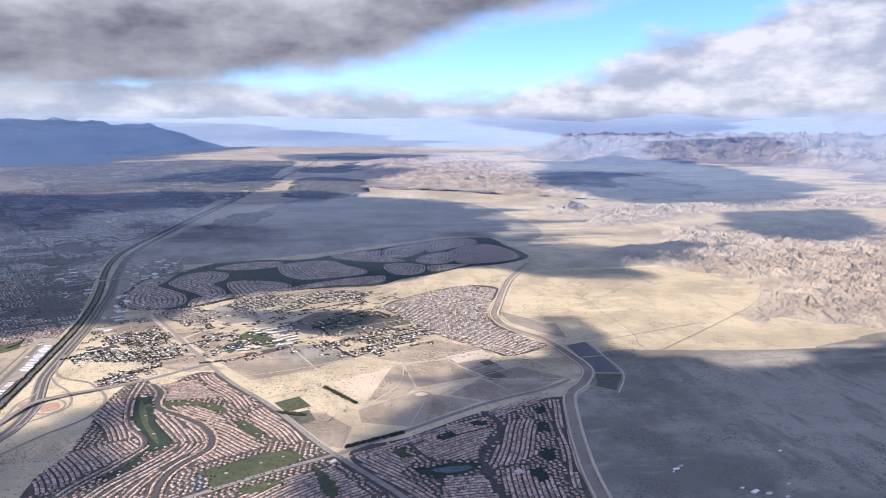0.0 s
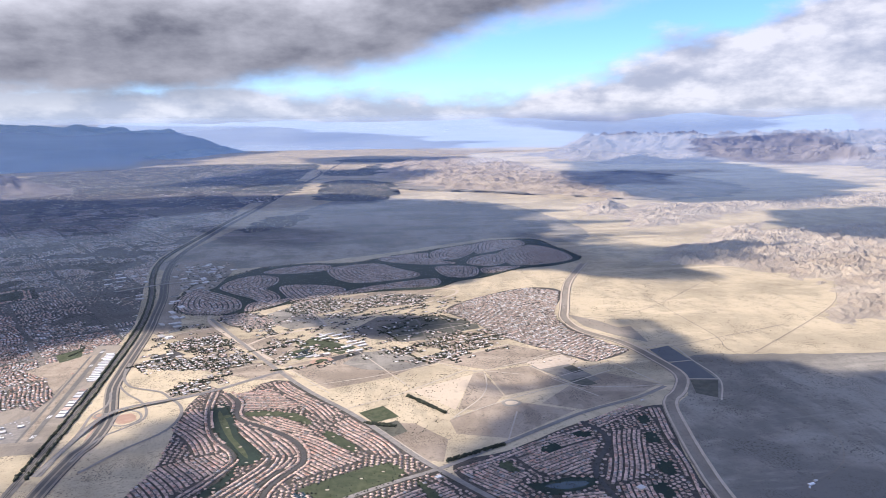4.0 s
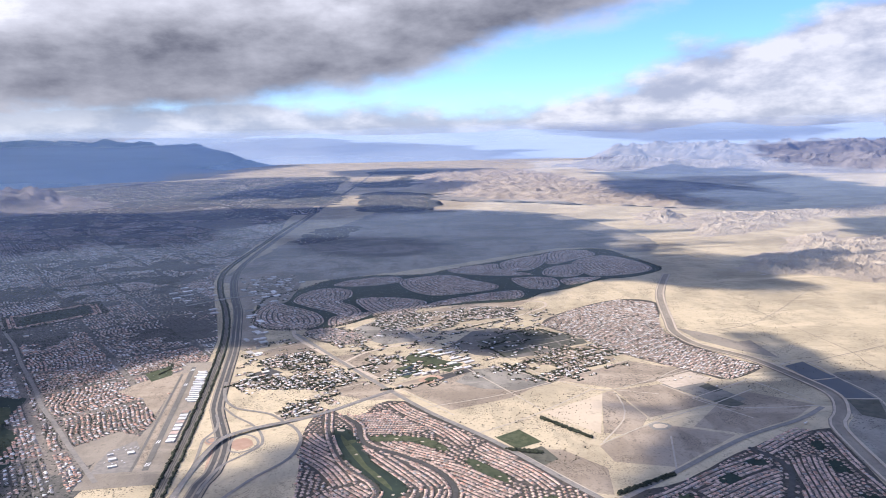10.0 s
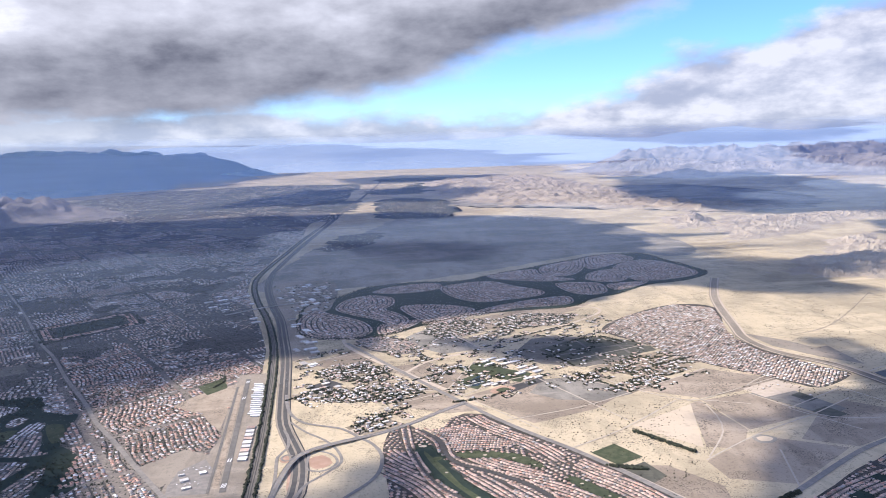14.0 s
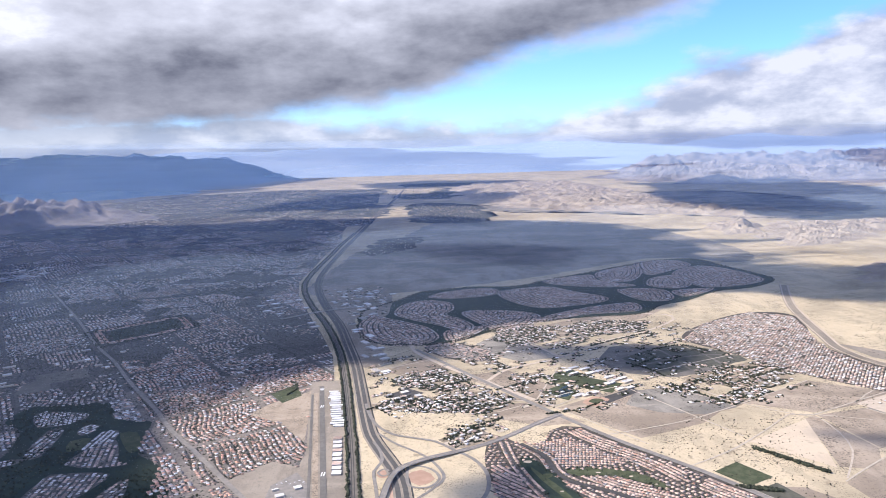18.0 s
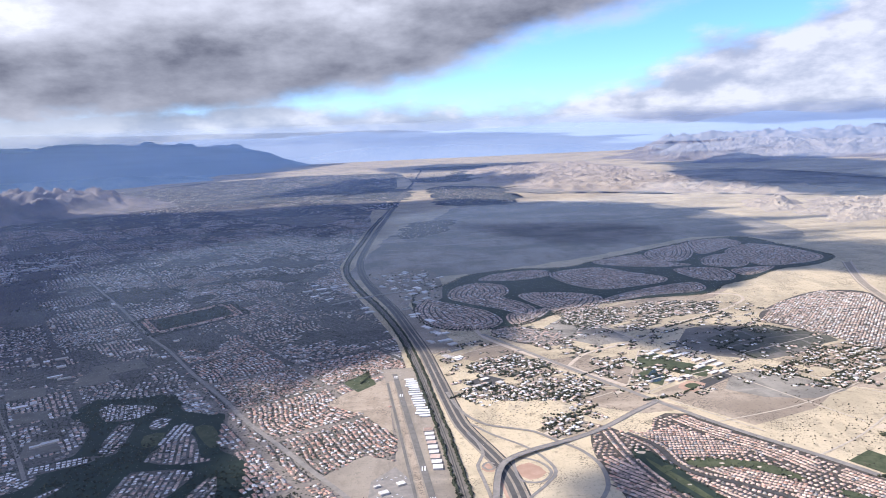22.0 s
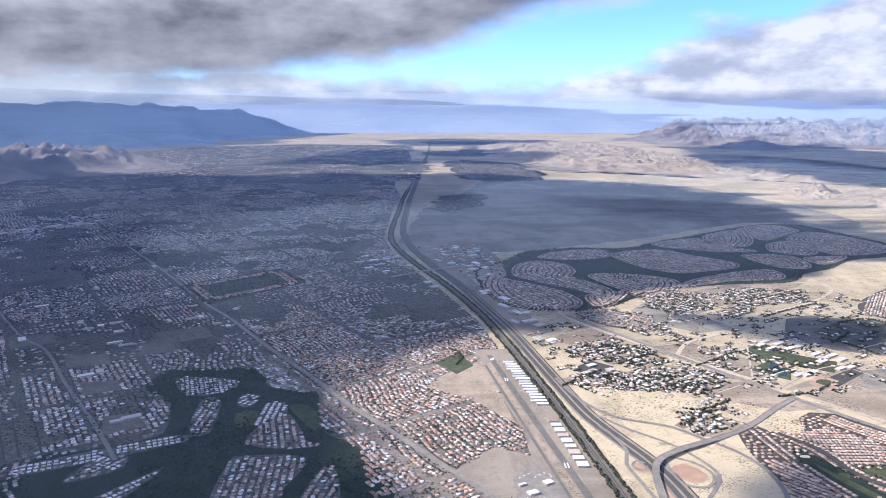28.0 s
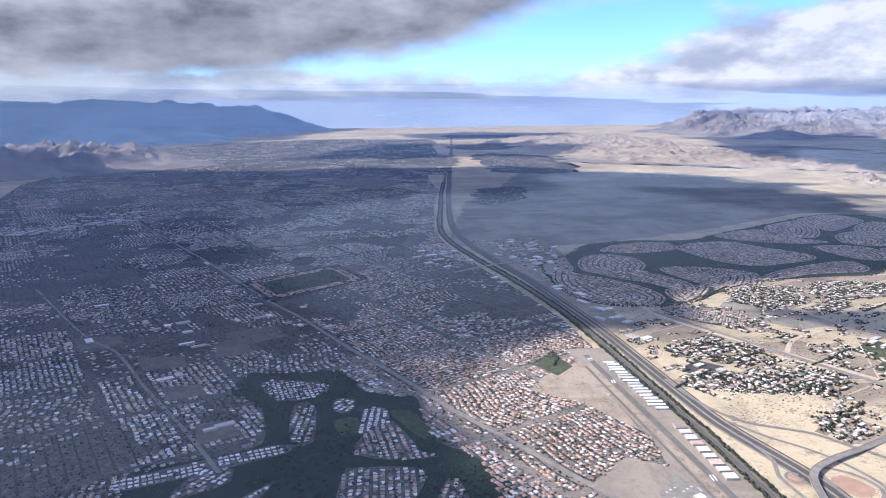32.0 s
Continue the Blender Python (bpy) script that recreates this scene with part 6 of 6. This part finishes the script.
for k in range(16):
    f = k / 15
    building("warehouse", "pale warehouse in a far industrial strip", "warehouse", -540 + 54 * f + float(RNG.normal(0, 3)), 927 + 44 * f + float(RNG.normal(0, 7)), 48, float(RNG.uniform(5, 9)), float(RNG.uniform(3, 5)), 0.7, WHITEROOF, CONCRETE, 2, "warehouses of the industrial strip")
for x, y in ((-203, 708), (-195, 717), (-187, 684), (-179, 634), (-176, 622), (-141, 683), (-137, 673), (-130, 691), (-147, 679), (-138, 650), (-149, 602), (-140, 564), (-137, 545), (-132, 538), (-132, 514), (-160, 731), (-134, 732), (-122, 722)):
    building("warehouse", "white-roofed warehouse in a yard beside the freeway", "warehouse", x, y, 28, float(RNG.uniform(3.5, 6.5)), float(RNG.uniform(2.2, 3.6)), 0.6, WHITEROOF, CONCRETE, 3, "warehouses by the freeway")
for x, y in ((-41, 498), (-39, 493), (-32, 499), (-31, 492), (-26, 494), (-37, 502), (-24, 484), (-24, 478), (-19, 481), (-18, 476), (-25, 466), (-20, 467), (-46, 461), (-42, 461), (-39, 463), (-27, 475)):
    building("school_building", "white-roofed school building among playing fields", "school", x, y, 28, float(RNG.uniform(4, 7)), float(RNG.uniform(1.8, 3)), 0.5, WHITEROOF, STUCCO, 3, "school buildings")
land("ground_carpark", [(-35, 458), (-18, 467), (-18, 461), (-38, 448)], 0.05, ASPHALT, "dark asphalt car park beside the school", 0.5, False)
for x, y, l, w in ((103, 368.7, 2.6, 0.8), (70, 294.5, 3.0, 2.4), (3, 314, 2.4, 1.8), (-118, 474, 3, 3), (-124, 480, 4, 2.4), (-128, 472, 3, 2)):
    building("clubhouse", "pale flat-roofed hall beside the road", "building", x, y, 28, l, w, 0.5, WHITEROOF, STUCCO, 2)
for x, y, l in ((128, 287, 2.4), (131, 289, 1.6), (126, 285, 1.4), (147, 267, 3.2), (151, 265, 2.2), (144, 270, 1.5), (156, 262, 1.6), (162, 270, 1.4), (175, 294, 1.4)):
    building("ranch_building", "low pale ranch shed on the scrub plain", "shed", x, y, float(RNG.uniform(0, 60)), l, l * 0.45, 0.35, WHITEROOF, STUCCO, 0, "ranch sheds", True)
land("lawn_football", [(-44, 453), (-40, 456), (-37, 454), (-41, 449)], 0.10, GRASS, "green football field", 0, True)
land("running_track", [(-47, 452), (-40, 459), (-34, 454), (-42, 446)], 0.06, REDDIRT, "red running track round the football field", 0, True)
land("ground_storage", [(-134, 477), (-122, 486), (-115, 478), (-127, 468)], 0.02, ASPHALT, "dark asphalt storage yard", 0.5, False)
for x, y, l in [(-104, 424, 2.6), (-100, 428, 2.0), (-97, 424, 2.8), (-101, 420, 2.2), (-104, 417, 1.8), (-95, 429, 1.6)]:
    building("depot", "white-roofed depot building in a fenced compound", "building", x, y, 28, l, 1.3, 0.4, WHITEROOF, STUCCO, 1, "depot buildings")
land("ground_earthworks", [(-128, 392), (-122, 396), (-118, 388), (-124, 384)], 0.05, REDDIRT, "reddish graded earth inside the loop ramp", 0.5)
land("ground_earthworks", [(-138, 396), (-134, 398), (-134, 392), (-137, 392)], 0.05, REDDIRT, "reddish graded earth inside the small loop", 0.3)
land("ground_earthworks", [(-134, 385), (-132.5, 392), (-130, 384), (-133, 368)], 0.055, REDDIRT, "reddish graded earth under the overpass", 0.3)
land("ground_graded", [(-136, 425), (-122, 412), (-113, 402), (-104, 395), (-106, 376), (-122, 362), (-132, 350), (-139, 372), (-138, 405)], 0.025, SAND, "pale graded sand of the interchange", 5, False)
land("ground_yard_floor", [(66, 430), (88, 439), (94, 425), (70, 418)], 0.07, WASHSAND, "pale graded utility yard", 0, False)
for poly in ([(82, 418), (88, 421), (91, 412), (85, 409)], [(79, 399), (88, 403), (91, 393), (82, 390)]):
    land("water_basin", poly, 0.075, FIELD, "dark lined settling basin", 0, False, "water")
land("berm_oval", [(41, 380), (46, 381), (50, 377), (46, 373), (41, 374)], 0.05, DUNE, "low oval berm in the desert", 0.3)
land("ground_oval", [(42.5, 378.6), (46, 379.3), (48.3, 377), (46, 374.8), (42.5, 375.4)], 0.06, PALE, "pale floor of the oval berm", 0.2)
for x, y in ((75, 428), (79, 430), (84, 431), (90, 416)):
    building("pump_house", "small pale utility building", "building", x, y, 28, 1.6, 1.0, 0.35, WHITEROOF, STUCCO, 1)

# ---- dirt tracks on the town's compass ----
for line in ([(41, 417), (39, 402), (33, 386), (17, 366)], [(31, 423), (41, 421), (60, 412)], [(-34, 381), (-5, 396), (31, 423)], [(15, 364), (44, 381), (78, 396)], [(1, 327), (-19, 367)], [(97, 445), (41, 421)], [(45, 367), (34, 338)], [(-60, 450), (-20, 470), (20, 439)], [(20, 439), (64, 462)], [(66, 431), (97, 445), (121, 388)], [(78, 396), (104, 410)], [(66, 424), (83, 392), (121, 386)], [(-86, 447), (-49, 466)], [(-112, 461), (-65, 459)], [(-100, 520), (-66, 459)], [(-142, 515), (-100, 535)], [(-44, 505), (-66, 459)], [(-66, 459), (-36, 404)], [(-4, 491), (20, 439), (41, 417)], [(-22, 470), (2, 405)], [(57, 483), (75, 470), (101, 424)], [(-22, 541), (29, 552), (60, 566)], [(2, 490), (54, 510)], [(-124, 508), (-85, 481)], [(-139, 468), (-107, 454), (-85, 438)], [(-43, 531), (-26, 508)], [(20, 439), (-12, 424), (-49, 415)], [(72, 404), (112, 424)], [(86, 378), (72, 404)]):
    road("road_track", curve(line, 6), 0.7, 0.055, DIRT, "pale dirt track across the desert")
for line in ([(188, 560), (187, 516), (186, 455), (182, 416), (230, 330)], [(182, 416), (297, 505), (340, 560)], [(150, 268), (172, 262), (190, 275), (230, 268)], [(128, 288), (150, 300), (165, 330), (160, 380)], [(112, 507), (170, 520), (260, 600)], [(186, 683), (260, 660), (330, 700)], [(150, 440), (240, 470)]):
    road("road_track", curve(line, 8), 0.5, 0.05, AIRDIRT, "faint dirt track across the plain")


# ---- vehicles ----
def truck():
    root = tagged(new("truck"), "white semi-trailer truck on the freeway", "truck", "freeway traffic")
    part("trailer", *block(-0.65, 0.45, -0.1, 0.1, 0.09, 0.31), TRUCK, root)
    part("cab", *block(0.5, 0.72, -0.1, 0.1, 0.04, 0.27, 0.02), CARPAINT, root)
    for x in (-0.5, -0.4, 0.3, 0.62):
        part("wheel", *block(x - 0.04, x + 0.04, -0.1, 0.1, 0, 0.08, 0.01), RUBBER, root)
    return root


def car():
    root = tagged(new("car"), "small car on the freeway", "car", "freeway traffic")
    part("body", *block(-0.18, 0.18, -0.07, 0.07, 0.02, 0.075, 0.01), CARPAINT, root)
    part("cabin", *block(-0.1, 0.08, -0.06, 0.06, 0.075, 0.115, 0.02), CARPAINT, root)
    for x in (-0.11, 0.11):
        part("wheel", *block(x - 0.025, x + 0.025, -0.07, 0.07, 0, 0.05, 0.005), RUBBER, root)
    return root


first = {}
for make, count in ((truck, 34), (car, 60)):
    for i in range(count):
        lane = float(RNG.choice([-1.75, -0.95, 0.95, 1.75]))
        line = np.array(beside(HWY, lane))
        k = int(RNG.integers(len(line) // 3, len(line) - 24))
        a, b = line[k], line[k + 1]
        f = RNG.random()
        x, y = a * (1 - f) + b * f
        m = pose(x, y, 0.142, 0, 0, math.degrees(math.atan2(b[1] - a[1], b[0] - a[0])) + (180 if lane > 0 else 0))
        if make in first:
            copy_thing(first[make], m)
        else:
            first[make] = make()
            first[make].matrix_basis = m


def airplane():
    root = tagged(new("airplane"), "small white parked propeller airplane", "airplane", "parked airplanes")
    part("fuselage", *block(-0.32, 0.3, -0.05, 0.05, 0.06, 0.16, 0.02), TRUCK, root)
    part("wing", *block(0.0, 0.14, -0.42, 0.42, 0.13, 0.15), TRUCK, root)
    part("tailplane", *block(-0.32, -0.24, -0.14, 0.14, 0.12, 0.135), TRUCK, root)
    part("fin", *block(-0.32, -0.23, -0.008, 0.008, 0.13, 0.25), TRUCK, root)
    for x, y in ((0.05, -0.1), (0.05, 0.1), (0.26, 0)):
        part("wheel", *block(x - 0.02, x + 0.02, y - 0.01, y + 0.01, 0, 0.06), RUBBER, root)
    return root


plane_one = airplane()
plane_one.matrix_basis = pose(-163, 393, 0.13, 0, 0, 30)
for i in range(13):
    copy_thing(plane_one, pose(-172 + (i % 7) * 1.5, 392 - (i // 7) * 12 + (i % 3), 0.13, 0, 0, float(RNG.uniform(0, 360))))


# ---- trees one by one ----
def tree(seed, high):
    r = np.random.default_rng(seed)
    root = tagged(new("tree"), "bushy dark desert tree in a windbreak", "tree", "windbreak trees")
    n = 6
    v = [(0.05 * s * math.cos(6.28 * i / n), 0.05 * s * math.sin(6.28 * i / n), z) for s, z in ((1, 0), (0.6, high * 0.6)) for i in range(n)]
    part("trunk", v, [(i, (i + 1) % n, n + (i + 1) % n, n + i) for i in range(n)], BARK, root)
    vs, fs = [], []
    for k in range(26):
        a, d, z = r.uniform(0, 6.28), high * 0.42 * math.sqrt(r.random()), high * r.uniform(0.3, 0.95)
        size = high * r.uniform(0.10, 0.2)
        base = len(vs)
        for q in BLOB_V * r.uniform(0.6, 1.3, (7, 1)) * size:
            vs.append((q[0] + d * math.cos(a), q[1] + d * math.sin(a), q[2] + z))
        fs += [tuple(j + base for j in f) for f in BLOB_F]
    part("crown", vs, fs, LEAF, root)
    return root


grown = [tree(i, h) for i, h in ((1, 1.0), (2, 0.8), (3, 1.2))]
stand = []
for a, b, n in (((0, 394), (14, 371), 40), ((8, 326), (32, 336), 44), ((-20, 366), (-9, 361), 14)):
    for i in range(n):
        f = i / (n - 1)
        stand.append((a[0] * (1 - f) + b[0] * f + float(RNG.normal(0, 0.25)), a[1] * (1 - f) + b[1] * f + float(RNG.normal(0, 0.25))))
for i, (x, y) in enumerate(stand):
    m = pose(x, y, 0, 0, 0, float(RNG.uniform(0, 360)))
    if i < 3:
        grown[i].matrix_basis = m
    else:
        copy_thing(grown[i % 3], m)

# ---- far town ----
for poly, n, lo, hi in ((FAR_TOWN, 9000, 1.4, 4.0), ([(-60, 1370), (52, 1320), (87, 1700), (-40, 1790)], 900, 1.0, 3.0), ([(-192, 1400), (-131, 1434), (-135, 1331), (-182, 1321)], 300, 2.0, 6.0), ([(-566, 880), (-541, 915), (-506, 990), (-460, 960), (-500, 850)], 260, 1.5, 4.5), ([(113, 1253), (196, 1303), (174, 1195), (112, 1198)], 300, 0.9, 2.0), ([(-178, 755), (-128, 762), (-127, 651), (-150, 640)], 150, 1.0, 2.5), ([(-147, 985), (-122, 1105), (-69, 1122), (-89, 1007), (-138, 948)], 160, 0.8, 2.2), ([(-100, 2000), (60, 1950), (90, 2500), (-60, 2600)], 500, 2.0, 5.0)):
    xy = spread(poly, n * 2 if poly is FAR_TOWN else n, 0.53 if poly is FAR_TOWN else 0.0, 44)
    m = len(xy)
    b = hip(m, RNG.uniform(lo, hi, m), RNG.uniform(lo, hi, m) * 0.6, np.full(m, 0.35), np.full(m, 0.5))
    s = np.concatenate([xy, RNG.choice([0.49, 2.06], (m, 1))], 1)
    half = m // 2
    for sl, mat in ((slice(0, half), WHITEROOF), (slice(half, m), PINK)):
        tagged(scatter_mesh("far_houses", b[sl], s[sl], HIP_F, HIP_SLOT, [STUCCO, mat], 0.03), "distant low roofs of the far town", "houses", kind="stuff")
    blobs("trees", spread(poly, n, 0.46 if poly is FAR_TOWN else 0.0, 45), lo * 0.35, hi * 0.35, LEAF, "distant dark trees of the far town", "trees", 0.8)
# roofs round the polo grounds
s = np.concatenate([guide_rows(line, (-1.6, 1.6), 1.9) for line in ([(-319, 642), (-277, 675)], [(-274, 672), (-261, 643)], [(-262, 640), (-302, 607)], [(-304, 609), (-319, 638)])])
houses("houses", s, ((TILE, 0.8), (PINK, 0.2)), "ring of tile-roofed houses round the polo grounds", 1.6)
blobs("trees", spread(OVAL, 900), 0.4, 0.9, LEAF, "dark trees round the polo grounds", "trees", 1.0)
